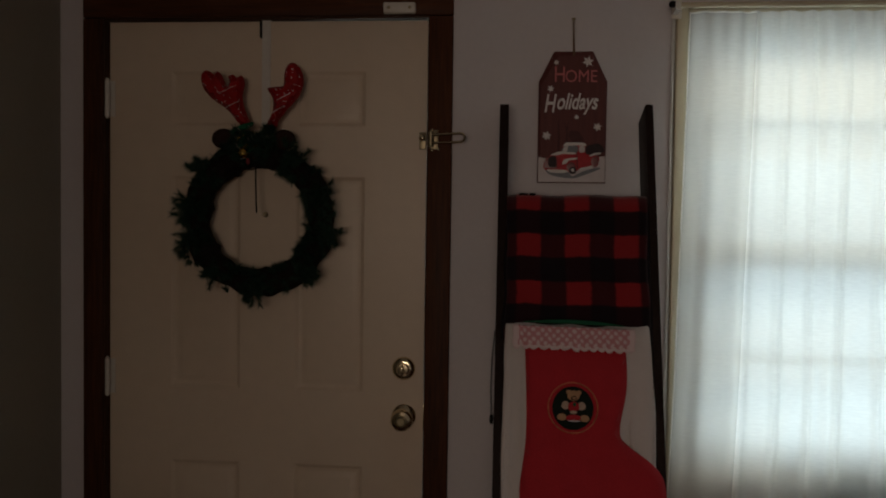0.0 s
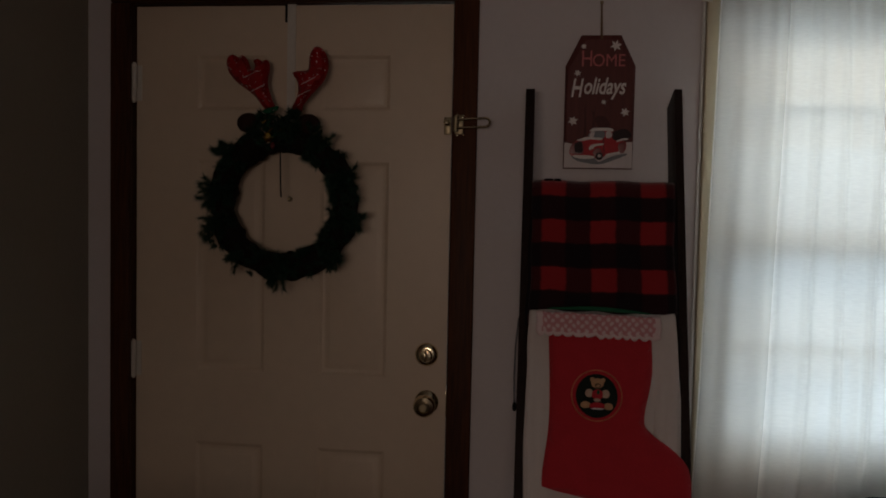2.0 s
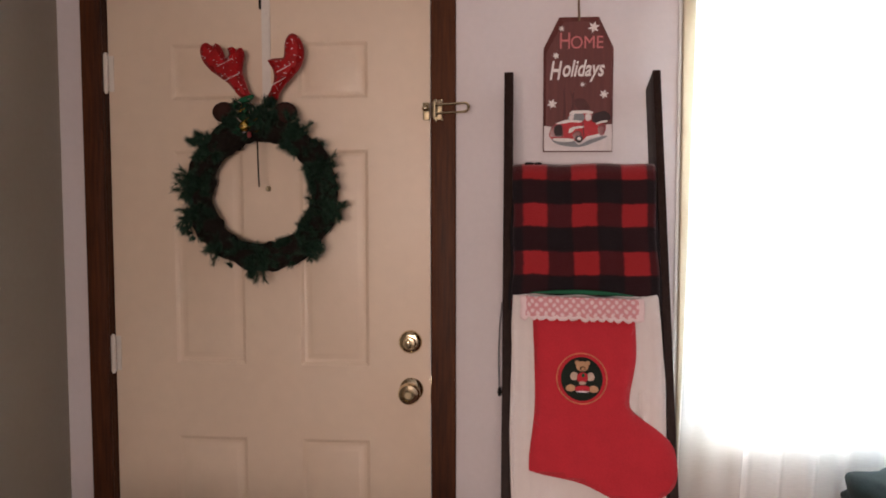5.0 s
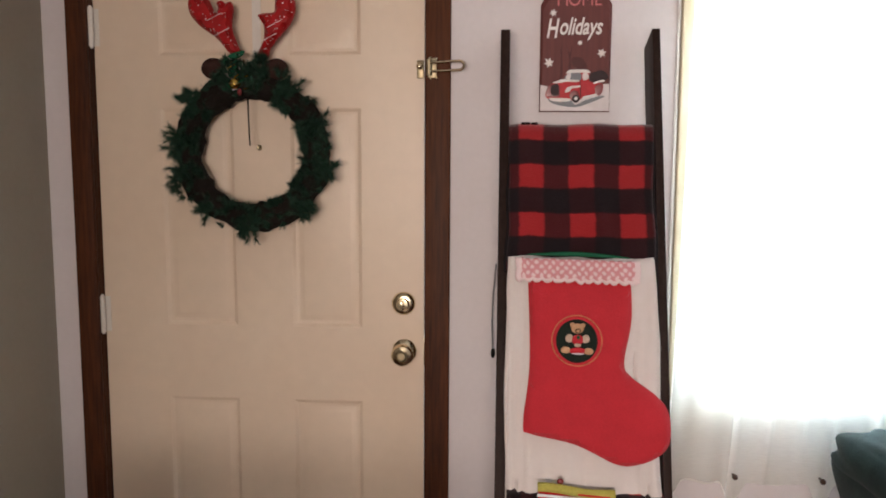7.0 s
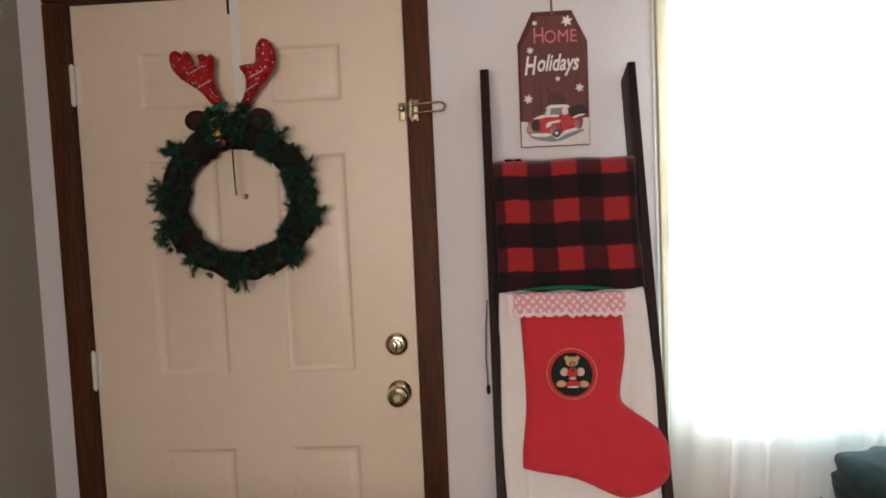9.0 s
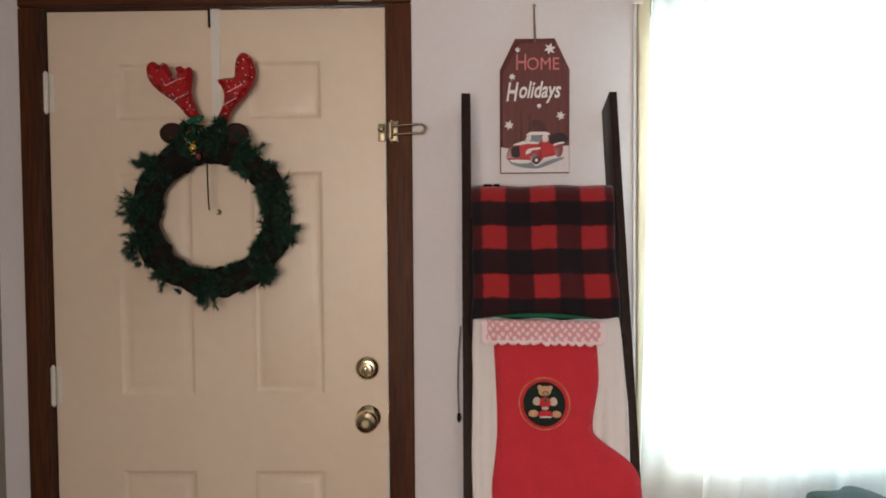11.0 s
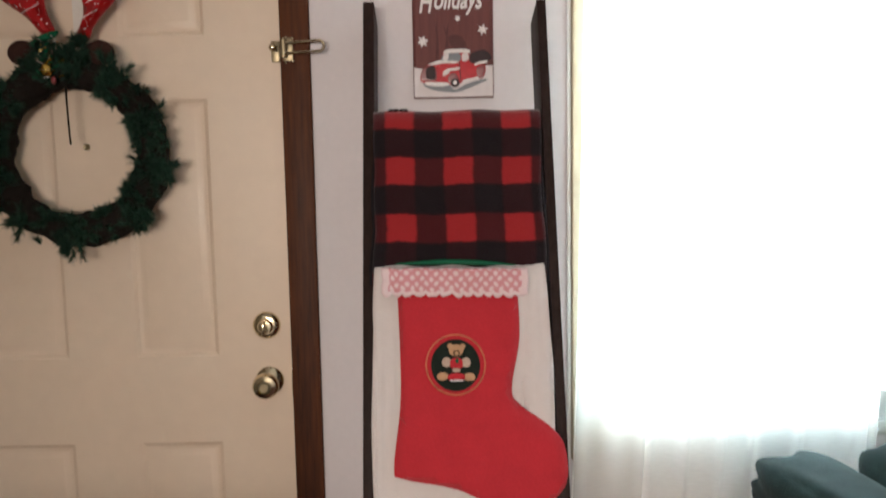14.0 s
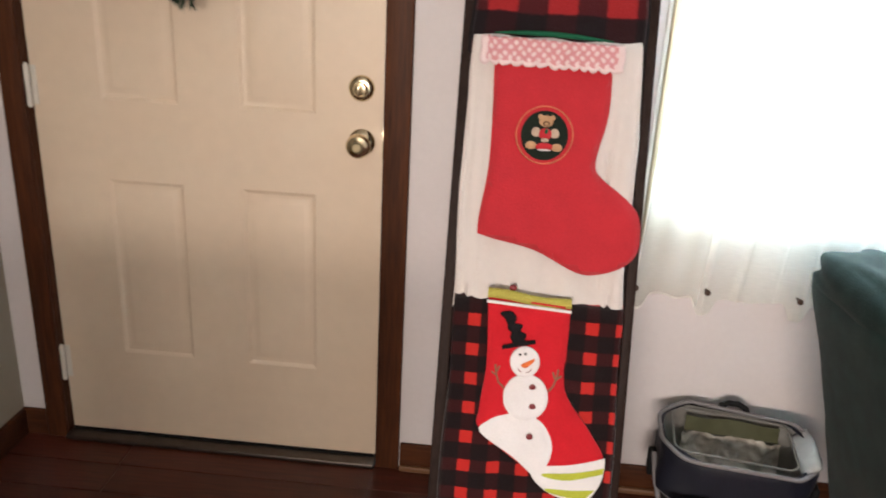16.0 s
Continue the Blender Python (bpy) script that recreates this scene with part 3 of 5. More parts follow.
# ---- wreath on the door ----
def wreath():
    cx, cz, y = 0.457, 1.495, -0.040
    w = thing("wreath", (cx, 0.015, 1.26), "dark green pine wreath with red glitter reindeer antlers", "wreath")
    rng = random.Random(4)
    R = 0.175

    def ring_at(a, rad=R, push=0.0):
        return Vector((cx + rad * math.cos(a), y - push, cz + rad * 1.0 * math.sin(a)))

    core = bmesh.new()
    n, seg = 96, 14
    rows = []
    for i in range(n):
        a = i * math.tau / n
        t = 0.036 + 0.010 * wobble(math.cos(a), math.sin(a), 0.3, 3.1) + 0.006 * wobble(math.cos(a), math.sin(a), 2.3, 9)
        row = []
        for k in range(seg):
            b = k * math.tau / seg
            tt = t * (1 + 0.18 * wobble(i * 0.35, k * 0.7, 0.2))
            p = ring_at(a, R + tt * math.cos(b))
            p.y = y - tt * 0.9 * math.sin(b)
            row.append(core.verts.new(p))
        rows.append(row)
    for i in range(n):
        for k in range(seg):
            core.faces.new((rows[i][k], rows[(i + 1) % n][k], rows[(i + 1) % n][(k + 1) % seg], rows[i][(k + 1) % seg]))
    part("vine_ring", core, VINE, w, "dark brown wound vine ring")

    def needles(name, stems):
        verts, faces = [], []
        for base, way, length, spread, count in stems:
            way = way.normalized()
            side = way.orthogonal().normalized()
            over = way.cross(side)
            for k in range(count):
                u = rng.random()
                ang = rng.random() * math.tau
                out = side * math.cos(ang) + over * math.sin(ang)
                foot = base + way * length * u
                tip = foot + (way * (0.35 + 0.7 * u) + out * spread).normalized() * (0.012 + 0.013 * rng.random())
                if tip.y > 0.016:
                    tip.y = 0.016 - 0.002 * rng.random()
                if foot.y > 0.015:
                    foot.y = 0.015
                wide = (tip - foot).cross(Vector((rng.random() - 0.5, rng.random() - 0.5, rng.random() - 0.5))).normalized() * 0.0009
                i = len(verts)
                verts += [foot - wide, foot + wide, tip]
                faces.append((i, i + 1, i + 2))
        me = bpy.data.meshes.new(name)
        base = origin(w)
        me.from_pydata([v - base for v in verts], [], faces)
        me.materials.append(PINE)
        ob = new(name, me)
        ob.parent = w
        return ob

    # bushy sprigs bound to the ring at uneven steps: angle in degrees, how far out they reach
    sprigs = [(56, 1.35), (62, 0.9), (40, 0.45), (23, 1.1), (16, 0.7), (4, 0.4), (-10, 1.45), (-16, 0.8), (-28, 0.35), (-40, 1.3), (-47, 0.7), (-62, 0.4), (-76, 0.45), (-90, 1.35), (-97, 0.8), (-112, 0.4),
              (-129, 0.95), (-146, 0.35), (-160, 0.9), (-165, 1.4), (-178, 0.4), (168, 1.45), (174, 0.8), (154, 0.4), (141, 1.3), (136, 0.7), (118, 0.5), (102, 0.7), (84, 0.8)]
    for deg, reach in sprigs:
        a = radians(deg)
        stems = []
        for k in range(16 if reach > 0.6 else 6):
            b = a + (rng.random() - 0.5) * 0.15
            lean = rng.random()
            radial = Vector((math.cos(b), 0, math.sin(b)))
            along = Vector((-math.sin(b), 0, math.cos(b)))
            r = R + (rng.random() - 0.30) * 0.060
            way = radial * (0.95 * reach if lean < 0.7 else -0.60) + along * (rng.random() - 0.5) * 1.6 + Vector((0, -0.55 * rng.random() - 0.1, 0))
            stems.append((ring_at(b, r, 0.022 + 0.012 * rng.random()), way, (0.014 + 0.011 * rng.random()) * (0.35 + 0.75 * reach), 0.55, 70))
        needles("pine_sprig", stems)
    # sprigs that reach into the ring's opening, and the bushy crown between the ears
    for deg in (-33, -28, 6, 14, 22, 50, 60, -62, -68, -95, -110, 138, 160, 176, -160):
        a = radians(deg)
        stems = []
        for k in range(8):
            b = a + (rng.random() - 0.5) * 0.20
            way = Vector((-math.cos(b), 0, -math.sin(b))) * 0.9 + Vector((-math.sin(b), 0, math.cos(b))) * (rng.random() - 0.5) * 1.4 + Vector((0, -0.3 * rng.random(), 0))
            stems.append((ring_at(b, R - 0.012, 0.018 + 0.012 * rng.random()), way, 0.012 + 0.010 * rng.random(), 0.55, 55))
        needles("pine_sprig", stems)
    for x, z in ((0.392, 1.712), (0.408, 1.745), (0.428, 1.735), (0.445, 1.715), (0.468, 1.728), (0.490, 1.752), (0.505, 1.715)):
        needles("pine_sprig", [(Vector((x, -0.050, z - 0.02)), Vector((rng.random() - 0.5, -0.5, 0.8 * rng.random() - 0.2)), 0.022, 0.8, 110) for k in range(9)])
    short = []
    for k in range(46):
        b = rng.random() * math.tau
        radial = Vector((math.cos(b), 0, math.sin(b)))
        along = Vector((-math.sin(b), 0, math.cos(b)))
        side = rng.choice((-1, 1, 1))
        short.append((ring_at(b, R + side * 0.022 * rng.random(), 0.026), radial * side * 0.7 + along * (rng.random() - 0.5) * 2 + Vector((0, -0.3, 0)), 0.012, 0.8, 40))
    fill = needles("needle_cover", short)
    fill["kind"] = "stuff"

    # antlers of red glitter cloth, bound with silver thread
    left = [(0.408, 1.752), (0.372, 1.792), (0.325, 1.826), (0.300, 1.858), (0.297, 1.890), (0.313, 1.901), (0.330, 1.892), (0.340, 1.899), (0.352, 1.888), (0.366, 1.858),
            (0.376, 1.870), (0.372, 1.884), (0.385, 1.889), (0.396, 1.882), (0.410, 1.886), (0.416, 1.864), (0.410, 1.822), (0.424, 1.778), (0.432, 1.756)]
    right = [(0.478, 1.745), (0.497, 1.790), (0.497, 1.826), (0.482, 1.850), (0.500, 1.856), (0.524, 1.858), (0.528, 1.868), (0.531, 1.902), (0.546, 1.921), (0.564, 1.916),
             (0.578, 1.892), (0.580, 1.862), (0.566, 1.828), (0.536, 1.795), (0.512, 1.765), (0.505, 1.745)]
    for line in (left, right):
        ant = part("antler", cutout(curve_round(line, 4), lambda z: -0.038, 0.026, 0.012, 0.002), SEQUIN, w, "red glitter cloth antler")
        flecks = bmesh.new()
        poly = curve_round(line, 4)
        lo, hi = Vector((min(p.x for p in poly), min(p.y for p in poly))), Vector((max(p.x for p in poly), max(p.y for p in poly)))
        for k in range(85):
            c = Vector((rng.uniform(lo.x, hi.x), rng.uniform(lo.y, hi.y)))
            if not inside(c, poly):
                continue
            tilt = Matrix.Translation((c.x, -0.0655, c.y)) @ pose(0, 0, 0, 90 + rng.uniform(-35, 35), 0, rng.uniform(-35, 35))
            r = rng.uniform(0.0006, 0.0019)
            flecks.faces.new([flecks.verts.new(tilt @ Vector((r * math.cos(a), r * math.sin(a), 0))) for a in (0, 1.26, 2.51, 3.77, 5.03)])
        part("glitter", flecks, GLITTER, ant, "silver glitter flecks", smooth=False)["kind"] = "stuff"
        mid = [Vector(((line[i][0] + line[-2 - i][0]) / 2, -0.066, (line[i][1] + line[-2 - i][1]) / 2)) for i in (1, 2, 3)]
        for m in mid[:2]:
            part("silver_thread", tube([m + Vector((dx, 0.0, 0.35 * dx + 0.004 * math.sin(40 * dx))) for dx in np.linspace(-0.020, 0.020, 7)], 0.0007, 6), GLITTER, ant)
    for x, z in ((0.361, 1.714), (0.530, 1.712)):
        part("ear", blob((x, -0.052, z), (0.033, 0.018, 0.028), 18), EAR, w, "dark brown plush ear")
    bell = part("jingle_bell", blob((0.428, -0.088, 1.672), (0.013, 0.013, 0.014), 16), GOLD, w, "small gold jingle bell")
    part("bell_band", tube([(0.428 + 0.0134 * math.cos(a), -0.088 + 0.0134 * math.sin(a), 1.672) for a in np.linspace(0, math.tau, 24, endpoint=False)], 0.0012, 6, True), OLD_BRASS, bell)
    part("red_berry", blob((0.441, -0.086, 1.650), (0.006, 0.006, 0.009), 12), MAROON, w, "small dark red berry")
    part("leaf_sprig", cutout(curve_round([(0.405, 1.741), (0.425, 1.752), (0.452, 1.757), (0.447, 1.744), (0.425, 1.736)], 4), lambda z: -0.075, 0.006, 0.003), GREEN_FELT, w, "glossy green holly leaf")
    for k in range(44):
        rngx, rngz = 0.405 + 0.05 * rng.random(), 1.655 + 0.09 * rng.random()
        q = Vector((rngx, -0.082 - 0.01 * rng.random(), rngz))
        part("tinsel", tube([q, q + Vector(((rng.random() - 0.5) * 0.03, -0.006, (rng.random() - 0.5) * 0.02))], 0.0014, 5), rng.choice((GOLD, SILVER, GREEN_FELT)), w)
    part("ribbon_cord", tube([(0.455, -0.062, 1.66), (0.456, -0.064, 1.60), (0.4575, -0.064, 1.54), (0.459, -0.064, 1.512)], 0.0022, 8), VINE, w, "dark hanging cord")


wreath()

hanger = thing("wreath_hanger", (0.457, 0.018, 1.70), "white metal over-the-door wreath hanger", "hanger")
part("strap", boxes((0.446, 0.470, 0.0165, 0.0190, 1.70, 2.0515), (0.446, 0.470, 0.0165, 0.0500, 2.0510, 2.0530)), WHITE_METAL, hanger)
part("hook", tube([(0.458, 0.016, 1.705), (0.458, 0.000, 1.698), (0.458, -0.030, 1.698), (0.458, -0.042, 1.712), (0.458, -0.044, 1.728)], 0.004, 8), WHITE_METAL, hanger)
part("edge_clip", box(0.4405, 0.4455, 0.010, 0.019, 2.003, 2.051, 0.001), DARK, hanger, "dark felt edge")


# ---- holiday sign ----
def flake(parent, x, z, r):
    bm = bmesh.new()
    for k in range(6):
        a = k * math.tau / 6 + 0.26
        d = Vector((math.cos(a), 0, math.sin(a)))
        s = Vector((-math.sin(a), 0, math.cos(a)))
        c = Vector((x, -0.0215, z))
        w = r * 0.17
        pts = (c + s * w * 0.6, c + d * r * 0.5 + s * w * 1.3, c + d * r, c + d * r * 0.5 - s * w * 1.3, c - s * w * 0.6)
        bm.faces.new([bm.verts.new(p) for p in pts])
    bm.faces.new([bm.verts.new((x + r * 0.24 * math.cos(k * math.tau / 6), -0.0219, z + r * 0.24 * math.sin(k * math.tau / 6))) for k in range(6)])
    ob = part("snowflake", bm, SIGN_WHITE, parent, smooth=False)
    return thicken(ob, 0.0008)


def paint(parent, name, outline, mat, lift, label="", rounding=3, corners=()):
    return part(name, cutout(curve_round(outline, rounding, corners) if rounding else [Vector(p) for p in outline], lambda z: -0.0205 - lift, 0.0010, 0.0008), mat, parent, label)


def holiday_sign():
    s = thing("holiday_sign", (1.311, -0.012, 1.604), "tag-shaped maroon wooden holiday sign with a red truck", "sign")
    body = [(1.220, 1.604), (1.402, 1.604), (1.403, 1.876), (1.364, 1.957), (1.260, 1.957), (1.220, 1.876)]
    part("board", cutout([Vector(p) for p in body], lambda z: -0.004, 0.0165, 0.0025), SIGN_WOOD, s, smooth=False)
    paint(s, "snow_ground", [(1.222, 1.606), (1.400, 1.606), (1.400, 1.676), (1.372, 1.673), (1.30, 1.664), (1.25, 1.668), (1.222, 1.673)], SIGN_SNOW, 0.0, "painted snowy ground", 3, (0, 1, 2, 6))
    paint(s, "ground_shadow", [(1.2427, 1.6395), (1.2951, 1.6372), (1.3133, 1.6222), (1.3360, 1.6327), (1.3724, 1.6440), (1.3883, 1.6431), (1.3542, 1.6281), (1.3133, 1.6158), (1.2587, 1.6236)], TRUCK_GLASS, 0.0007, "painted grey shadow on snow")
    paint(s, "bare_tree", [(1.2705, 1.6804), (1.2732, 1.7214), (1.2719, 1.7578), (1.2678, 1.7760), (1.2732, 1.7632), (1.2769, 1.7782), (1.2760, 1.7578), (1.2787, 1.7214), (1.2778, 1.6804)], SIGN_DARK, 0.0003, "faint painted bare tree")
    paint(s, "bare_tree", [(1.2932, 1.7100), (1.2951, 1.7396), (1.2887, 1.7692), (1.2960, 1.7532), (1.3023, 1.7737), (1.2996, 1.7441), (1.3005, 1.7100)], SIGN_DARK, 0.0003, "faint painted bare tree")
    paint(s, "far_bush", [(1.3019, 1.7282), (1.3005, 1.7396), (1.3133, 1.7441), (1.3292, 1.7405), (1.3360, 1.7305), (1.3415, 1.7214), (1.3387, 1.7123), (1.3133, 1.7132)], SIGN_DARK, 0.0003, "faint painted dark bush")
    paint(s, "tree_load", [(1.3488, 1.6850), (1.3506, 1.7009), (1.3633, 1.7068), (1.3792, 1.7100), (1.3915, 1.7032), (1.3970, 1.6932), (1.3929, 1.6859), (1.3770, 1.6832), (1.3610, 1.6795)], TRUCK_DARK, 0.0008, "painted dark pine tree")
    t = paint(s, "truck_body", [(1.2382, 1.6600), (1.2359, 1.6440), (1.2487, 1.6368), (1.2973, 1.6331), (1.3233, 1.6340), (1.3360, 1.6431), (1.3660, 1.6477), (1.3770, 1.6468), (1.3833, 1.6600), (1.3824, 1.6750), (1.3642, 1.6786), (1.3478, 1.6823), (1.3460, 1.7032), (1.3387, 1.7096), (1.2973, 1.7096), (1.2878, 1.7023), (1.2823, 1.6868), (1.2578, 1.6791), (1.2450, 1.6704)], TRUCK_RED, 0.0012, "painted red pickup truck")
    paint(t, "roof_snow", [(1.2869, 1.7023), (1.2942, 1.7096), (1.3014, 1.7118), (1.3387, 1.7118), (1.3497, 1.7068), (1.3460, 1.7027), (1.3315, 1.7041), (1.2973, 1.7032)], SIGN_WHITE, 0.0024)
    paint(t, "bonnet_snow", [(1.2532, 1.6777), (1.2669, 1.6836), (1.2823, 1.6877), (1.3205, 1.6850), (1.3160, 1.6804), (1.2905, 1.6813), (1.2723, 1.6777)], SIGN_WHITE, 0.0024)
    paint(t, "windscreen", [(1.2841, 1.6863), (1.2905, 1.7018), (1.3087, 1.7032), (1.3260, 1.7023), (1.3260, 1.6859), (1.3064, 1.6850)], TRUCK_GLASS, 0.0022)
    paint(t, "windscreen_glint", [(1.2869, 1.6886), (1.2914, 1.7005), (1.3005, 1.7018), (1.2978, 1.6877)], SIGN_SNOW, 0.0034)
    paint(t, "side_window", [(1.3306, 1.7014), (1.3433, 1.7018), (1.3456, 1.6886), (1.3324, 1.6854)], SIGN_SNOW, 0.0022)
    paint(t, "grille", [(1.2405, 1.6668), (1.2532, 1.6750), (1.2678, 1.6759), (1.2723, 1.6622), (1.2714, 1.6431), (1.2496, 1.6422), (1.2377, 1.6449)], MAROON, 0.0022)
    paint(t, "grille_shadow", [(1.2487, 1.6659), (1.2550, 1.6732), (1.2669, 1.6741), (1.2696, 1.6622), (1.2687, 1.6468), (1.2514, 1.6468)], TRUCK_DARK, 0.0034)
    paint(t, "fender_light", [(1.2869, 1.6531), (1.2887, 1.6631), (1.2978, 1.6686), (1.3233, 1.6713), (1.3233, 1.6668), (1.3042, 1.6636), (1.2978, 1.6568)], SIGN_WHITE, 0.0024)
    paint(t, "front_fender", [(1.2978, 1.6440), (1.3005, 1.6540), (1.3096, 1.6595), (1.3187, 1.6559), (1.3233, 1.6449), (1.3233, 1.6368), (1.3064, 1.6340)], MAROON, 0.0022)
    paint(t, "bumper", [(1.2459, 1.6386), (1.2541, 1.6395), (1.2978, 1.6377), (1.2978, 1.6313), (1.2723, 1.6295), (1.2496, 1.6331)], SIGN_WHITE, 0.0034)
    paint(t, "running_board", [(1.3333, 1.6431), (1.3542, 1.6477), (1.3660, 1.6504), (1.3660, 1.6459), (1.3497, 1.6422), (1.3342, 1.6377)], SIGN_WHITE, 0.0024)
    paint(t, "rear_fender", [(1.3624, 1.6668), (1.3697, 1.6741), (1.3806, 1.6750), (1.3824, 1.6600), (1.3761, 1.6468), (1.3660, 1.6486)], MAROON, 0.0022)
    paint(t, "bed_snow", [(1.3588, 1.6786), (1.3733, 1.6841), (1.3870, 1.6850), (1.3861, 1.6813), (1.3733, 1.6791), (1.3606, 1.6750)], SIGN_WHITE, 0.0034)
    paint(t, "door_line", [(1.3233, 1.6832), (1.3251, 1.6832), (1.3278, 1.6440), (1.3260, 1.6440)], TRUCK_DARK, 0.0022)
    part("wheel", lathe(((0.0100, 0), (0.0100, 0.0012)), (1.3142, -0.0238, 1.6368), 20), TRUCK_DARK, t)
    part("hub_cap", lathe(((0.0045, 0), (0.0045, 0.0011)), (1.3142, -0.0250, 1.6378), 14), SIGN_WHITE, t)
    lettering("home_lettering", "H", 1.2755, 1.874, -0.0212, 0.060, SIGN_PINK, s, 0, 0.0, 0.75)
    lettering("home_lettering", "OME", 1.3325, 1.874, -0.0212, 0.046, SIGN_PINK, s, 0, 0.0, 0.90)
    lettering("holidays_lettering", "H", 1.249, 1.794, -0.0212, 0.068, SIGN_WHITE, s, 0.25, 0.0012, 0.60)
    lettering("holidays_lettering", "olidays", 1.3215, 1.802, -0.0212, 0.060, SIGN_WHITE, s, 0.30, 0.0011, 0.66)
    for x, z, r in ((1.350, 1.928, 0.0155), (1.266, 1.926, 0.008), (1.252, 1.856, 0.010), (1.322, 1.780, 0.0075), (1.378, 1.754, 0.0125), (1.243, 1.730, 0.0135)):
        flake(s, x, z, r)
    part("cord", join(tube([(1.3105, -0.022, 1.945), (1.3100, -0.020, 1.965), (1.3095, -0.012, 2.040)], 0.0016, 6), tube([(1.3135, -0.022, 1.945), (1.3130, -0.018, 1.965), (1.3105, -0.012, 2.040)], 0.0016, 6)), JUTE, s, "twisted jute cord")
    nail = thing("wall_nail", (1.310, 0, 2.040), "small steel nail holding the sign's cord", "nail")
    part("shank", tube([(1.310, 0.002, 2.038), (1.310, -0.016, 2.041)], 0.0018, 8), OLD_BRASS, nail)
    part("nail_head", blob((1.310, -0.017, 2.0412), (0.0055, 0.0022, 0.0045), 10), OLD_BRASS, nail)


holiday_sign()


# ---- blanket ladder ----
LEAN = 0.315
# the ladder and its load are scaled about the camera's place, nearer but looking alike
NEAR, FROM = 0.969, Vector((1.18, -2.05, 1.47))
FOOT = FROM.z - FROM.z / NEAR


def lean_y(z, off=0.0):
    """Depth of the ladder's front face at a height, and off metres before it."""
    return -0.05 - LEAN * (1.81 - z) - off


def blanket_ladder():
    lad = thing("blanket_ladder", (1.317, -0.60, FOOT), "dark brown wooden blanket ladder leaning on the wall", "ladder")
    for x0, x1 in ((1.116, 1.140), (1.498, 1.518)):
        bm = bmesh.new()
        top, deep = 1.812, 0.112
        square = deep * LEAN
        prof = [(lean_y(FOOT), FOOT), (lean_y(top), top), (lean_y(top) + deep, top - square), (lean_y(FOOT) + deep * (1 + LEAN**2), FOOT)]
        a = [bm.verts.new((x0, y, z)) for y, z in prof]
        b = [bm.verts.new((x1, y, z)) for y, z in prof]
        bm.faces.new(a)
        bm.faces.new(b[::-1])
        for i in range(4):
            bm.faces.new((a[i], b[i], b[(i + 1) % 4], a[(i + 1) % 4]))
        bmesh.ops.recalc_face_normals(bm, faces=bm.faces)
        bmesh.ops.bevel(bm, geom=bm.edges[:], offset=0.002, segments=2, profile=0.5, affect="EDGES")
        part("stile", bm, LADDER, lad)
    for z in (1.535, 1.225, 0.965, 0.700, 0.430, 0.165):
        y = lean_y(z) + 0.036
        part("rung", box(1.140, 1.493, y - 0.019, y + 0.019, z - 0.012, z + 0.012, 0.004), LADDER, lad)


blanket_ladder()


def draped(name, x0, x1, z_top, z_low, off, mat, hem, label, period, u0, z0, thick, folds=0.0, back=0.35, seed=0, creases=()):
    """A folded blanket hung over a rung: up the front, over the rung and a little way down behind it."""
    front = (z_top - z_low)
    y_r = lean_y(z_top - 0.02) + 0.036
    turn = 0.042
    path = [(lean_y(z_low + front * k / 30, off), z_low + front * k / 30) for k in range(30)]
    y_a = lean_y(z_top, off)
    for k in range(1, 8):
        a = k * math.pi / 7
        path.append((y_a + (y_r + 0.03 - y_a) * (1 - math.cos(a)) / 2, z_top + 0.012 * math.sin(a)))
    for k in range(1, 9):
        path.append((y_r + 0.034, z_top - back * front * k / 8))
    lens = [0.0]
    for p, q in zip(path, path[1:]):
        lens.append(lens[-1] + math.dist(p, q))
    n = len(path) - 1

    def at(u, v):
        y, z = path[round(v * n)]
        x = x0 + (x1 - x0) * u
        edge = 0.004 * wobble(v * 5 + seed, u * 2, 0.4) * (1 if 0.03 < u < 0.97 else 1.6)
        fall = min(1.0, abs(z_top - z) * 4 + 0.15)
        y -= folds * fall * (0.5 + 0.5 * math.sin(u * 23 + seed + 1.2 * wobble(u * 3, z * 2, seed))) + 0.006 * wobble(x * 6, z * 6, seed + 0.5)
        for c0, wide, deep in creases:
            y += deep * fall * math.exp(-(((u - c0 - 0.02 * math.sin(z * 5)) / wide) ** 2))
        return Vector((x + edge, y, z + 0.006 * wobble(u * 4, seed, 0.1) * (1 if v < 0.05 else 0.8)))

    ob = part(name, sheet(40, n, at, lambda u, v: ((x0 + (x1 - x0) * u - u0) / period + 0.5, (lens[round(v * n)] - lens[30] - (z0 - z_top) * math.sqrt(1 + LEAN**2)) / period + 0.5)), mat, flat=80)
    thicken(ob, thick, 0.0)
    for u in (0.004, 0.996):
        part("side_hem", tube([at(u, k / n) for k in range(0, 26)], thick * 0.5, 8, False, lambda q: min(1.0, 4 * (1 - q) + 0.15)), hem, ob, "rolled side hem")
    return tagged(ob, label, "blanket", "blankets on the ladder")


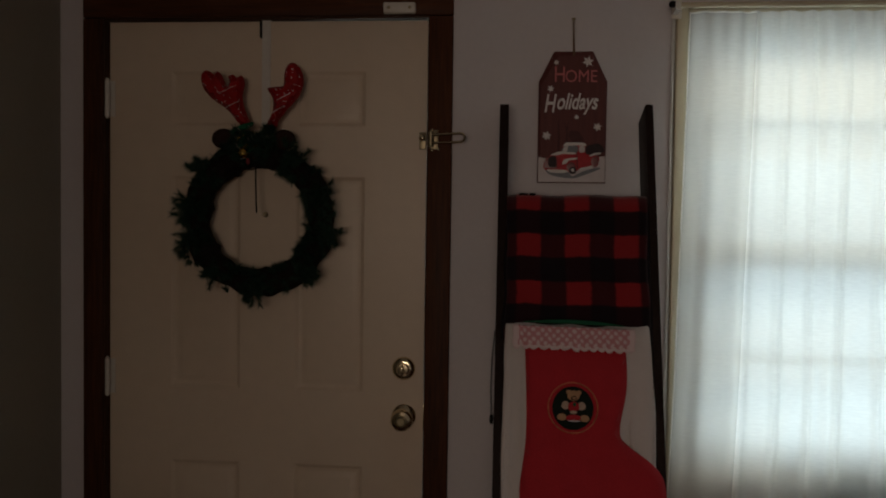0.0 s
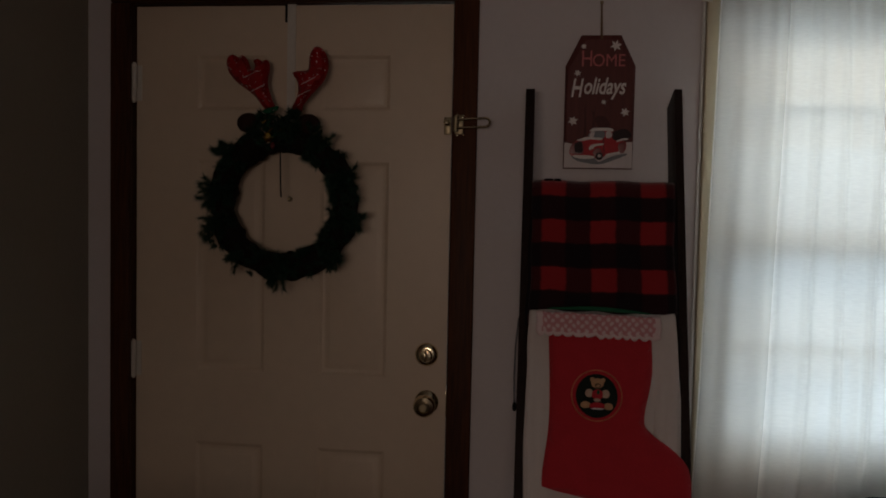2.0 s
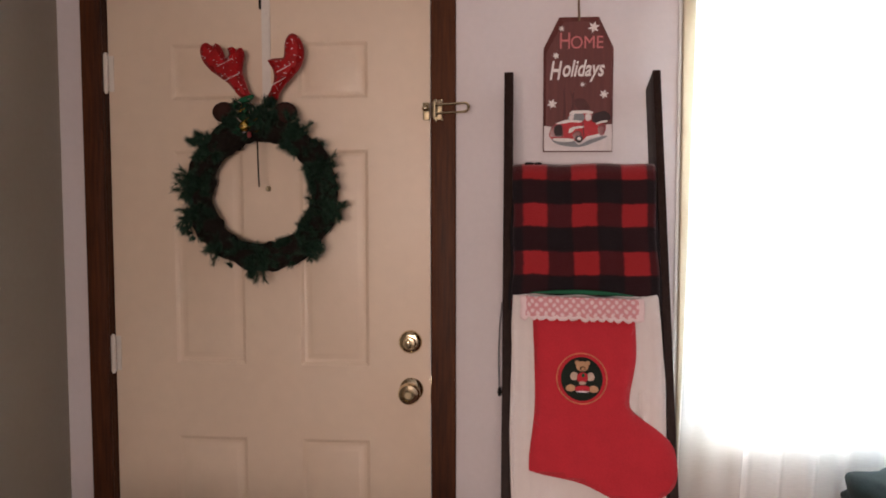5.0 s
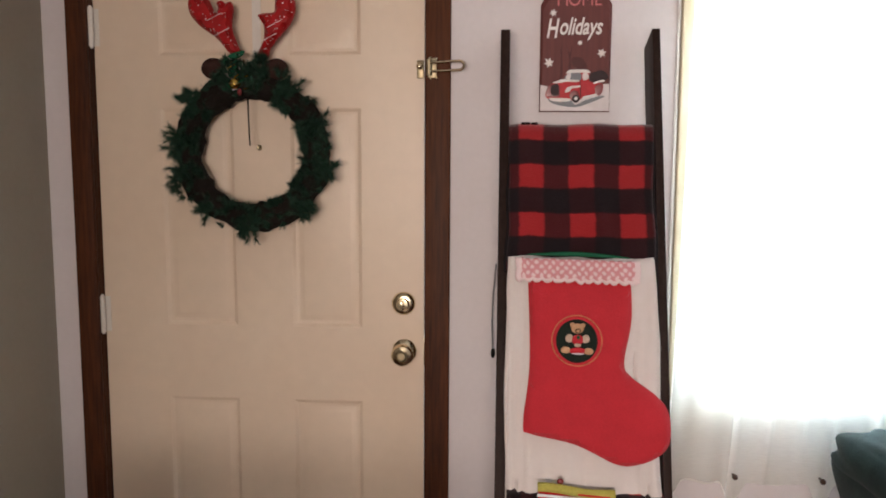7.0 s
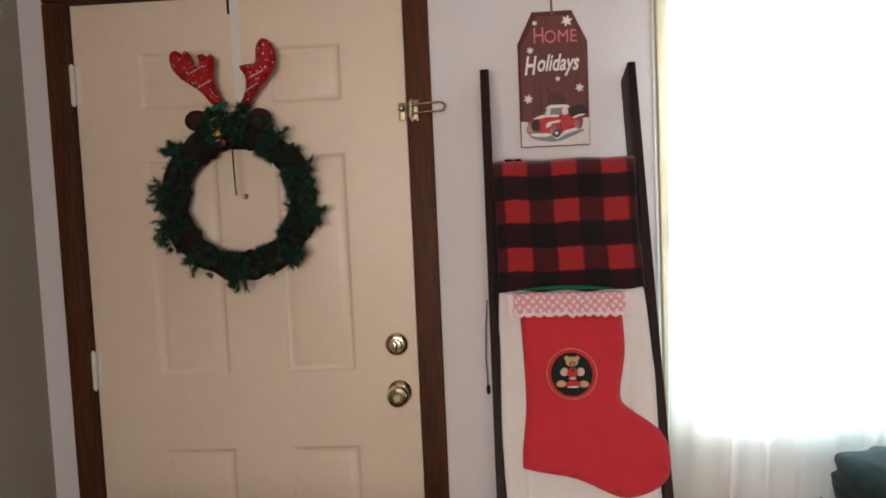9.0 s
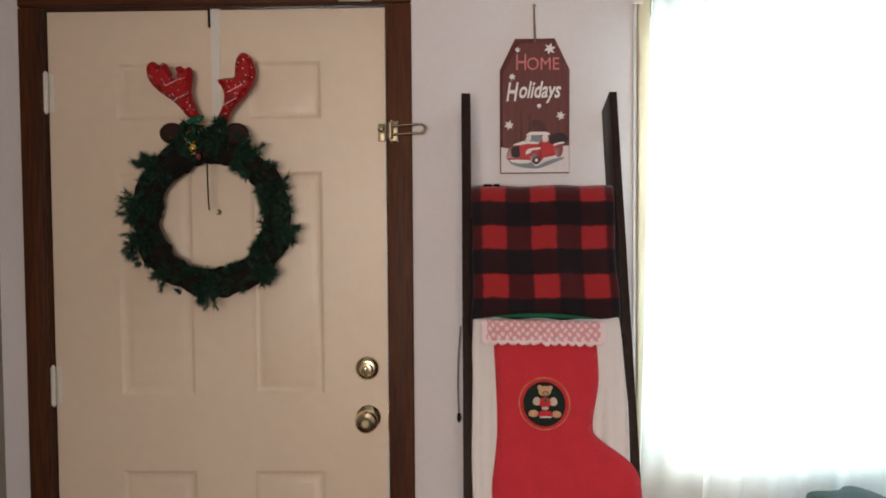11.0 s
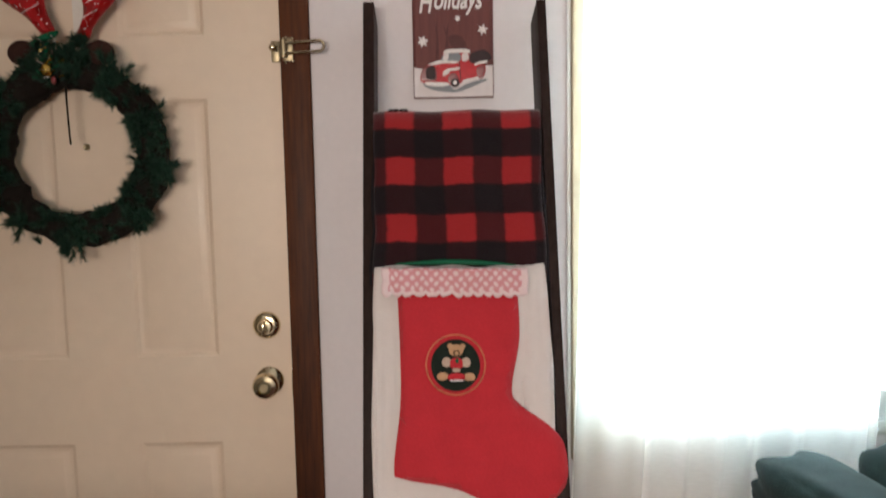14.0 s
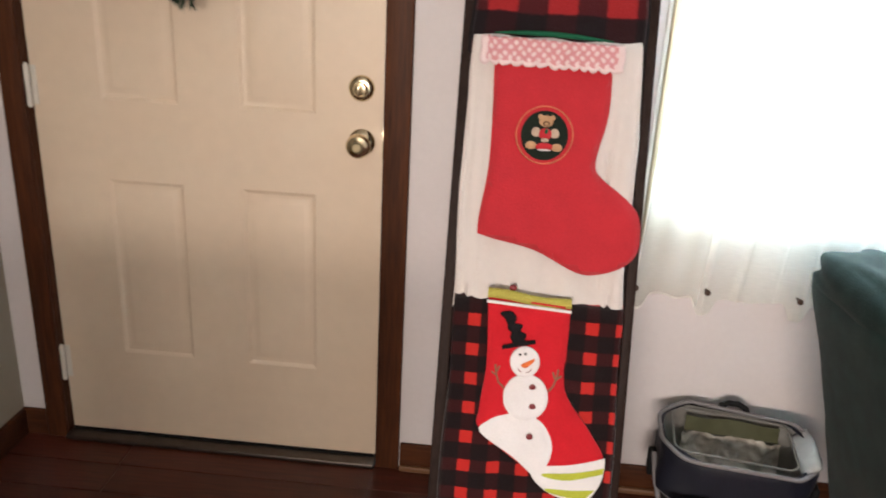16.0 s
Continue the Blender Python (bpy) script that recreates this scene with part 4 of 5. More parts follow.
draped("plaid_blanket", 1.141, 1.490, 1.548, 1.212, 0.010, RED_PLAID, BLACK_FELT, "folded red and black buffalo check blanket over the top rung", 0.1213, 1.1955, 1.4310, 0.016, 0.003, seed=1)
draped("fleece_blanket", 1.143, 1.484, 1.236, 0.712, 0.024, FLEECE, FLEECE, "folded white fleece blanket over the middle rung", 0.1, 0, 0, 0.012, 0.009, seed=5, creases=((0.055, 0.012, 0.014), (0.115, 0.02, 0.009), (0.875, 0.012, 0.015), (0.93, 0.012, 0.014)))
draped("plaid_throw", 1.142, 1.489, 0.726, 0.070, 0.043, BRIGHT_PLAID, BRIGHT_PLAID, "red and black buffalo check throw over a low rung", 0.0605, 1.4300, 0.633, 0.010, 0.003, seed=9)


clip = thing("blanket_clip", (1.195, lean_y(1.556, 0.0), 1.556), "small black plastic clip on the blanket's folded edge", "clip")
for x, w in ((1.181, 0.012), (1.203, 0.009)):
    part("jaw", box(x - w, x + w, lean_y(1.56, 0.004), lean_y(1.56, -0.016), 1.560, 1.5725, 0.004, 3), BLACK_FELT, clip)


# ---- stockings ----
def felt(parent, name, outline, mat, off, thick=0.004, label="", steps=4, corners=(), soft=0.0015):
    return part(name, cutout(curve_round(outline, steps, corners), lambda z: lean_y(z, off), thick, soft), mat, parent, label)


def disc(cx, cz, r, n=28, sx=1.0):
    return [(cx + r * sx * math.cos(k * math.tau / n), cz + r * math.sin(k * math.tau / n)) for k in range(n)]


def teddy_stocking():
    s = thing("christmas_stocking", (1.31, lean_y(1.24, 0.05), 0.80), "large red felt stocking with lace cuff and teddy patch", "stocking", "stockings on the ladder")
    leg = [(1.186, 1.240), (1.424, 1.236), (1.427, 1.118), (1.408, 1.020), (1.424, 0.988), (1.478, 0.950), (1.505, 0.915), (1.507, 0.856), (1.482, 0.823), (1.434, 0.804),
           (1.386, 0.804), (1.297, 0.842), (1.196, 0.862), (1.179, 0.882), (1.192, 0.994), (1.192, 1.103)]
    part("felt_body", cutout(curve_round(leg, 5, (0, 1)), lambda z: lean_y(z, 0.036), 0.020, 0.016, 0.004), RED_FELT, s)

    def lace_at(u, v):
        x = 1.158 + 0.288 * u
        drop = 0.047 + 0.008 * abs(math.sin(u * math.pi * 13 + 0.8 * math.sin(u * 9))) ** 0.6
        z = 1.252 - 0.006 * u - drop * v
        return Vector((x + 0.004 * wobble(u * 9, v * 3, 0.2), lean_y(z, 0.0640 + 0.0022 * math.sin(u * 52 + 2 * wobble(u * 5, 0, 0)) * (0.3 + v)), z + 0.003 * wobble(u * 12, 0, v)))

    thicken(part("lace_cuff", sheet(120, 8, lace_at, lambda u, v: (u * 1.0, v * 0.18)), LACE, s, "white lace ruffle over pink", flat=80), 0.0015)
    part("green_edge", tube([(1.185 + 0.24 * k / 12, lean_y(1.258, 0.044), 1.2565 - 0.006 * k / 12 + 0.005 * math.sin(k / 12 * math.pi)) for k in range(13)], 0.0055, 8, False, lambda q: 0.25 + 0.75 * math.sin(q * math.pi)), GREEN_FELT, s, "dark green top edge")
    badge = felt(s, "teddy_patch", disc(1.300, 1.067, 0.0475), PATCH, 0.056, 0.003, "round black patch with a stitched teddy")
    ring = [(1.300 + 0.057 * math.cos(a), lean_y(1.068 + 0.055 * math.sin(a), 0.0575), 1.068 + 0.055 * math.sin(a)) for a in np.linspace(0, math.tau, 48, endpoint=False)]
    part("braid", tube(ring, 0.0016, 6, True), GOLD_THREAD, badge, "red and gold braid ring")

    def stitch(name, x, z, rx, rz, mat, lift=0.0):
        part(name, blob((x, lean_y(z, 0.0595 + lift), z), (rx, 0.003, rz), 12), mat, badge)

    stitch("paw", 1.2745, 1.047, 0.0115, 0.0090, TAN)
    stitch("paw", 1.3260, 1.045, 0.0115, 0.0090, TAN)
    stitch("skirt", 1.3015, 1.046, 0.0185, 0.0085, RED_FELT, 0.001)
    stitch("skirt_trim", 1.3015, 1.0405, 0.0150, 0.0018, WHITE_FELT, 0.0035)
    stitch("sleeve", 1.2830, 1.072, 0.0095, 0.0115, PALE)
    stitch("sleeve", 1.3200, 1.071, 0.0095, 0.0115, PALE)
    stitch("body", 1.3015, 1.070, 0.0135, 0.0130, RED_FELT, 0.001)
    stitch("cuff", 1.3010, 1.059, 0.0085, 0.0042, PALE, 0.003)
    stitch("collar", 1.3030, 1.076, 0.0042, 0.0055, GREEN_FELT, 0.004)
    stitch("head", 1.3015, 1.095, 0.0145, 0.0125, TAN, 0.002)
    stitch("ear", 1.2900, 1.103, 0.0058, 0.0055, TAN, 0.001)
    stitch("ear", 1.3140, 1.102, 0.0058, 0.0055, TAN, 0.001)
    stitch("muzzle", 1.3020, 1.0905, 0.0068, 0.0052, EAR, 0.0035)
    stitch("nose", 1.3020, 1.0905, 0.0050, 0.0038, TAN, 0.0048)


def snowman_stocking():
    s = thing("snowman_stocking", (1.33, lean_y(0.73, 0.0580), 0.37), "bright red stocking with a white felt snowman and striped toe", "stocking", "stockings on the ladder")
    leg = [(1.213, 0.748), (1.381, 0.738), (1.381, 0.679), (1.382, 0.580), (1.435, 0.507), (1.473, 0.449), (1.463, 0.397), (1.436, 0.370), (1.372, 0.377), (1.318, 0.416), (1.218, 0.485), (1.212, 0.530), (1.220, 0.621)]
    part("felt_body", cutout(curve_round(leg, 5, (0, 1)), lambda z: lean_y(z, 0.0520), 0.014, 0.010, 0.001), RED_KNIT, s)
    felt(s, "toe_cap", [(1.345, 0.430), (1.410, 0.438), (1.474, 0.456), (1.474, 0.430), (1.464, 0.397), (1.437, 0.369), (1.372, 0.376), (1.328, 0.410)], WHITE_FELT, 0.0650, 0.004, "white toe with lime stripes", 4, (0, 2))
    felt(s, "toe_stripe", [(1.350, 0.417), (1.410, 0.423), (1.473, 0.438), (1.472, 0.427), (1.410, 0.409), (1.365, 0.409)], LIME, 0.0685, 0.002, "lime green stripe", 3, (2, 3))
    felt(s, "toe_stripe", [(1.360, 0.388), (1.410, 0.389), (1.458, 0.394), (1.437, 0.3715), (1.373, 0.379)], LIME, 0.0685, 0.002, "lime green stripe", 3, (2, 3))
    cuff = part("knit_cuff", tube([(1.212 + 0.170 * k / 14, lean_y(0.752, 0.0600), 0.757 - 0.011 * k / 14 + 0.003 * math.sin(k * 0.45 + 0.6)) for k in range(15)], 0.0105, 10), LIME_CUFF, s, "lime knit cuff")
    part("white_trim", tube([(1.211 + 0.172 * k / 14, lean_y(0.742, 0.0660), 0.7435 - 0.010 * k / 14) for k in range(15)], 0.0035, 8), WHITE_FELT, cuff)
    part("red_piping", tube([(1.300 + 0.07 * k / 8, lean_y(0.75, 0.0720), 0.7490 - 0.005 * k / 8) for k in range(9)], 0.0020, 8), RED_KNIT, cuff)
    part("hanging_loop", blob((1.262, lean_y(0.768, 0.0560), 0.769), (0.008, 0.005, 0.007), 10), MAROON, cuff)
    man = felt(s, "snowman", [(1.262, 0.524), (1.305, 0.530), (1.345, 0.512), (1.366, 0.470), (1.356, 0.428), (1.336, 0.409), (1.290, 0.442), (1.217, 0.486), (1.232, 0.510)], WHITE_FELT, 0.0650, 0.005, "white felt snowman")
    felt(man, "middle_ball", disc(1.304, 0.563, 0.0455), WHITE_FELT, 0.0670, 0.006)
    felt(man, "head", disc(1.297, 0.633, 0.0300), WHITE_FELT, 0.0690, 0.006)
    hat = [(1.250, 0.655), (1.316, 0.671), (1.315, 0.678), (1.294, 0.675), (1.296, 0.687), (1.284, 0.692), (1.287, 0.704), (1.271, 0.707), (1.274, 0.717), (1.262, 0.729), (1.240, 0.725),
           (1.250, 0.714), (1.256, 0.704), (1.257, 0.695), (1.265, 0.689), (1.263, 0.680), (1.268, 0.668), (1.249, 0.662)]
    felt(man, "hat", hat, BLACK_FELT, 0.0720, 0.005, "black felt top hat", 4, (0, 1, 2))
    felt(man, "carrot_nose", [(1.290, 0.629), (1.316, 0.643), (1.315, 0.637), (1.300, 0.624)], ORANGE, 0.0750, 0.004, "orange carrot nose", 4, (1,))
    for x, z in ((1.286, 0.648), (1.297, 0.650)):
        part("eye", blob((x, lean_y(z, 0.0750), z), (0.0028, 0.002, 0.0028), 8), BLACK_FELT, man)
    part("smile", tube([(1.297 + 0.016 * math.sin(a), lean_y(0.618, 0.0755), 0.6295 - 0.016 * math.cos(a)) for a in np.linspace(-1.0, 1.1, 10)], 0.0009, 5), MAROON, man)
    for x, z in ((1.316, 0.586), (1.319, 0.548), (1.318, 0.489)):
        part("button", lathe(((0.0068, 0), (0.0068, 0.002), (0.004, 0.003)), (x, lean_y(z, 0.0720), z), 16), MAROON, man, "maroon button")
    for pts in (((1.262, 0.575), (1.247, 0.587), (1.241, 0.604), (1.238, 0.622)), ((1.243, 0.600), (1.231, 0.607)), ((1.241, 0.606), (1.247, 0.619)),
                ((1.346, 0.574), (1.358, 0.588), (1.364, 0.606), (1.366, 0.622)), ((1.362, 0.600), (1.373, 0.610)), ((1.361, 0.602), (1.355, 0.616))):
        part("twig_arm", tube([(x, lean_y(z, 0.0665), z) for x, z in pts], 0.0022, 6), TWIG, man, "stitched twig arm")


teddy_stocking()
snowman_stocking()

# shrunk towards the camera to fit its view, not to a known size
view_scale = Matrix.Translation(FROM) @ Matrix.Scale(NEAR, 4) @ Matrix.Translation(-FROM)
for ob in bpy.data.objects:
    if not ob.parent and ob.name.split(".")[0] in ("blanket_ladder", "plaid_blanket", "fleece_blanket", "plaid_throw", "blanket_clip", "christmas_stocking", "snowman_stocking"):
        ob.matrix_world = view_scale @ Matrix.Translation(ob.location)

# strap end that hangs behind the ladder's stile
cord = thing("blind_pull", (1.108, -0.06, 0.95), "thin grey pull cord with a dark tassel on the wall", "pull cord")
part("strand", tube([(1.113, -0.020, 1.20), (1.106, -0.020, 1.12), (1.104, -0.020, 1.04), (1.106, -0.020, 0.965)], 0.0022, 6), PIPING, cord)
part("tassel", blob((1.107, -0.020, 0.955), (0.006, 0.006, 0.014), 10), DARK, cord)


string = thing("hanging_string", (1.55, -0.02, 0.33), "thin dark string hanging in a bow on the wall", "string")
part("strand", tube([(1.530, -0.012, 0.640), (1.543, -0.012, 0.585), (1.556, -0.012, 0.520), (1.562, -0.012, 0.450), (1.558, -0.012, 0.385), (1.545, -0.012, 0.335)], 0.0014, 6), GREY_NYLON, string)


# ---- window and curtain ----
def window():
    w = thing("window_1", (2.2, 0.05, WS), "white double-hung window with horizontal bars and cream casing", "window", kind="structure")
    frame_bm = boxes((W0, W0 + 0.02, 0.001, 0.139, WS, WT), (W1 - 0.02, W1, 0.001, 0.139, WS, WT), (W0 + 0.02, W1 - 0.02, 0.001, 0.139, WT - 0.02, WT), (W0 + 0.02, W1 - 0.02, 0.001, 0.139, WS, WS + 0.02))
    part("window_frame", frame_bm, WHITE_TRIM, w, smooth=False)
    part("casing", box(1.580, 1.612, -0.020, -0.0005, 0.745, 2.085, 0.005, 3), CREAM_TRIM, w, "cream painted casing")
    part("casing", box(2.762, 2.825, -0.020, -0.0005, 0.745, 2.085, 0.005, 3), CREAM_TRIM, w, "cream painted casing")
    part("casing", box(1.614, 2.760, -0.020, -0.0005, 2.012, 2.085, 0.005, 3), CREAM_TRIM, w, "cream painted casing")
    # white strip added in place of the bright glow beside the casing
    part("glow_strip", box(1.570, 1.5795, -0.010, -0.0005, 0.745, 2.085, 0.003, 2), WHITE_TRIM, w, "white strip standing in for the window's glow on the wall")
    part("window_sill", box(1.614, 2.760, -0.006, 0.012, 0.790, 0.806, 0.004, 3), WHITE_TRIM, w)
    for z0, z1, y in ((1.380, 1.990, 0.050), (0.822, 1.452, 0.016)):
        foot = 0.046 if z0 > 1 else 0.070
        sash = part("sash", boxes((W0 + 0.021, W0 + 0.058, y, y + 0.03, z0, z1), (W1 - 0.058, W1 - 0.021, y, y + 0.03, z0, z1),
                                  (W0 + 0.058, W1 - 0.058, y, y + 0.03, z0, z0 + foot), (W0 + 0.058, W1 - 0.058, y, y + 0.03, z1 - 0.046, z1)), WHITE_TRIM, w, smooth=False)
        mid = (z0 + z1) / 2 + (0.085 if z0 > 1 else -0.005)
        part("glazing_bar", box(W0 + 0.058, W1 - 0.058, y + 0.004, y + 0.026, mid - 0.014, mid + 0.014, 0.003), WHITE_TRIM, sash)
        for a, b in ((z0 + foot, mid - 0.014), (mid + 0.014, z1 - 0.046)):
            g = part("pane", box(W0 + 0.058, W1 - 0.058, y + 0.013, y + 0.017, a, b), GLASS, sash, smooth=False)
            g.visible_shadow = False


window()


def curtain():
    c = thing("curtain", (1.98, -0.05, 2.05), "sheer ivory curtain panel, glowing with daylight, pinned at its hem", "curtain")
    x0, x1, top, low = 1.603, 2.272, 2.045, 0.600
    # (where along the panel, width, sideways drift) of each soft fold
    folds = [(0.068, 0.034, 0.40), (0.147, 0.051, 0.60), (0.255, 0.018, 0.35), (0.361, 0.016, 0.50), (0.454, 0.015, 1.20), (0.533, 0.057, 0.50), (0.595, 0.014, 0.65), (0.705, 0.015, 1.00), (0.805, 0.051, 0.40), (0.907, 0.028, 0.60), (0.981, 0.018, 0.50)]

    def at(u, v):
        # folds fall from the pocket and wander a little on their way down
        z = top - (top - low) * v
        uu = u + 0.012 * math.sin(u * 11 + v * 2.0) * v + 0.006 * math.sin(u * 23 + 1.3)
        y = -0.068
        for k, (c0, wide, hang) in enumerate(folds):
            mid = c0 + (hang - 0.5) * 0.07 * v
            d = (uu - mid) / wide
            y -= 0.013 * math.exp(-d * d) * (0.45 + 0.55 * min(1, v * 4 + 0.2)) * (1 if k % 3 else 1.5) * (1 - 0.5 * max(0.0, v - 0.65) / 0.35)
        y += 0.004 * math.sin(uu * 95) * math.exp(-v * 9)
        x = x0 + (x1 - x0) * u - 0.030 * v * (1 - u) + 0.015 * v * u - 0.004 * math.sin(z * 6) * u
        hem = 0.0
        if v > 0.6:
            k = (v - 0.6) / 0.4
            hem = k * k * (0.010 * wobble(u * 13, 0.3, 0.7) - 0.012 + 0.045 * sum(math.exp(-(((x - px) / 0.028) ** 4)) for px in (1.582, 1.758, 1.990, 2.21)))
            y += 0.046 * k * k
        return Vector((x, y, z - hem))

    cloth = part("panel", sheet(240, 90, at, lambda u, v: (u, v)), CURTAIN, c, flat=80)
    # both side hems folded over
    for a0, a1, b0, b1 in ((0.004, 0.248, 0.004, 0.231), (0.968, 0.997, 0.968, 0.997)):
        def over(u, v, a0=a0, a1=a1, b0=b0, b1=b1):
            k = min(1.0, v)
            uu = (a0 + (b0 - a0) * k) * (1 - u) + (a1 + (b1 - a1) * k) * u
            return at(uu, 0.004 + 0.990 * v) + Vector((0, -0.005, 0))
        part("folded_cloth", sheet(60 if a1 - a0 > 0.1 else 10, 80, over, lambda u, v: (u, v)), PLEAT, cloth, flat=80)
    rod = part("curtain_rod", tube([(1.575, -0.066, 2.063), (2.84, -0.066, 2.063)], 0.007, 12), CREAM_TRIM, c, "cream painted curtain rod")
    part("bracket", boxes((1.566, 1.580, -0.074, -0.020, 2.050, 2.078), (1.566, 1.592, -0.0225, -0.020, 2.040, 2.088)), WHITE_METAL, c, "white rod bracket")
    part("finial", blob((1.560, -0.066, 2.066), (0.011, 0.009, 0.009), 12), DARK, rod, "dark rod end")
    for x, z in ((1.577, 0.641), (1.754, 0.643), (1.981, 0.638), (2.205, 0.640)):
        p = part("hem_pin", lathe(((0.003, 0), (0.004, 0.018), (0.0072, 0.022), (0.0076, 0.028), (0.005, 0.033)), (x, -0.034, z), 14), PIN, c, "brown push pin")


curtain()

# ---- teal armchair ----
def upholstered(x0, x1, y0, y1, z0, z1, bevel, shear=0.0, seg=5, puff=0.0, z_ref=0.45):
    bm = box(x0, x1, y0, y1, z0, z1)
    bmesh.ops.subdivide_edges(bm, edges=bm.edges[:], cuts=11, use_grid_fill=True)
    cx, cy, cz = (x0 + x1) / 2, (y0 + y1) / 2, (z0 + z1) / 2
    hx, hy, hz = (x1 - x0) / 2, (y1 - y0) / 2, (z1 - z0) / 2
    for v in bm.verts:
        q = Vector(((v.co.x - cx) / hx, (v.co.y - cy) / hy, (v.co.z - cz) / hz))
        inner = Vector((max(-1 + bevel / hx, min(1 - bevel / hx, q.x)) * hx, max(-1 + bevel / hy, min(1 - bevel / hy, q.y)) * hy, max(-1 + bevel / hz, min(1 - bevel / hz, q.z)) * hz))
        full = Vector((q.x * hx, q.y * hy, q.z * hz))
        d = full - inner
        if d.length > 1e-6:
            full = inner + d.normalized() * bevel
        bulge = puff * (1 - q.x**2 * 0.5) * (1 - q.y**2 * 0.5)
        full += Vector((q.x * puff * (1 - q.y**2) * (1 - q.z**2), q.y * puff * (1 - q.x**2) * (1 - q.z**2), q.z * bulge))
        p = Vector((cx, cy, cz)) + full
        crease = abs(wobble(p.x * 3 + p.z * 4, p.y * 5 - p.z * 5, p.z * 3, 1.6))
        p += full.normalized() * (0.012 * wobble(p.x, p.y, p.z, 8) - 0.032 * max(0.0, 0.20 - crease) / 0.20)
        p.x -= shear * (p.z - z_ref)
        v.co = p
    return bm


def armchair():
    a = thing("armchair", (2.3, -0.75, 0), "teal upholstered armchair with a rolled back, standing by the window", "armchair")
    turn = Matrix.Translation((1.93, -0.36, 0)) @ pose(0, 0, 0, 0, 0, 6) @ Matrix.Translation((-1.93, 0.36, 0))

    def add(name, bm, label="", parent=a, mat=TEAL):
        bmesh.ops.transform(bm, matrix=turn, verts=bm.verts)
        ob = part(name, bm, mat, parent, label, flat=75)
        sub = ob.modifiers.new("soft", "SUBSURF")
        sub.levels = sub.render_levels = 1
        return ob

    back = add("backrest", upholstered(1.955, 2.14, -1.16, -0.35, 0.16, 0.870, 0.048, 0.29))
    add("back_roll", upholstered(1.848, 2.02, -1.17, -0.35, 0.790, 0.902, 0.050, 0.0), "rolled top edge of the back", back)
    add("back_slope", upholstered(1.96, 2.17, -1.10, -0.36, 0.64, 0.856, 0.090, 0.0), "padded front of the back", back)
    add("back_cushion", upholstered(2.085, 2.32, -0.98, -0.43, 0.42, 0.945, 0.055, 0.16, puff=0.01))
    add("seat", upholstered(2.16, 2.80, -0.98, -0.54, 0.12, 0.34, 0.04))
    add("seat_cushion", upholstered(2.22, 2.84, -0.98, -0.54, 0.34, 0.48, 0.05, puff=0.02))
    add("arm", upholstered(2.10, 2.82, -0.54, -0.36, 0.12, 0.62, 0.07))
    add("arm", upholstered(2.10, 2.82, -1.16, -0.98, 0.12, 0.62, 0.07))
    for x, y in ((2.02, -1.10), (2.02, -0.42), (2.74, -1.10), (2.74, -0.42)):
        bm = tube([(x, y, 0), (x, y, 0.17)], 0.024, 10)
        bmesh.ops.transform(bm, matrix=turn, verts=bm.verts)
        part("foot", bm, STAIN, a, "dark wooden foot")


armchair()


# ---- open cooler bag ----
def ring_of(hx, hy, r, z, n=10):
    """A rounded oblong in the level plane."""
    out = []
    for k, (sx, sy) in enumerate(((1, 1), (-1, 1), (-1, -1), (1, -1))):
        for i in range(n):
            a = k * math.pi / 2 + i * math.pi / 2 / (n - 1)
            out.append(Vector((sx * (hx - r) + r * math.cos(a), sy * (hy - r) + r * math.sin(a), z)))
    return out


def loft(rings, cap_low=True, cap_top=False):
    bm = bmesh.new()
    rows = [[bm.verts.new(p) for p in r] for r in rings]
    n = len(rows[0])
    for r0, r1 in zip(rows, rows[1:]):
        for k in range(n):
            bm.faces.new((r0[k], r0[(k + 1) % n], r1[(k + 1) % n], r1[k]))
    if cap_low:
        bm.faces.new(rows[0][::-1])
    if cap_top:
        bm.faces.new(rows[-1])
    return bm


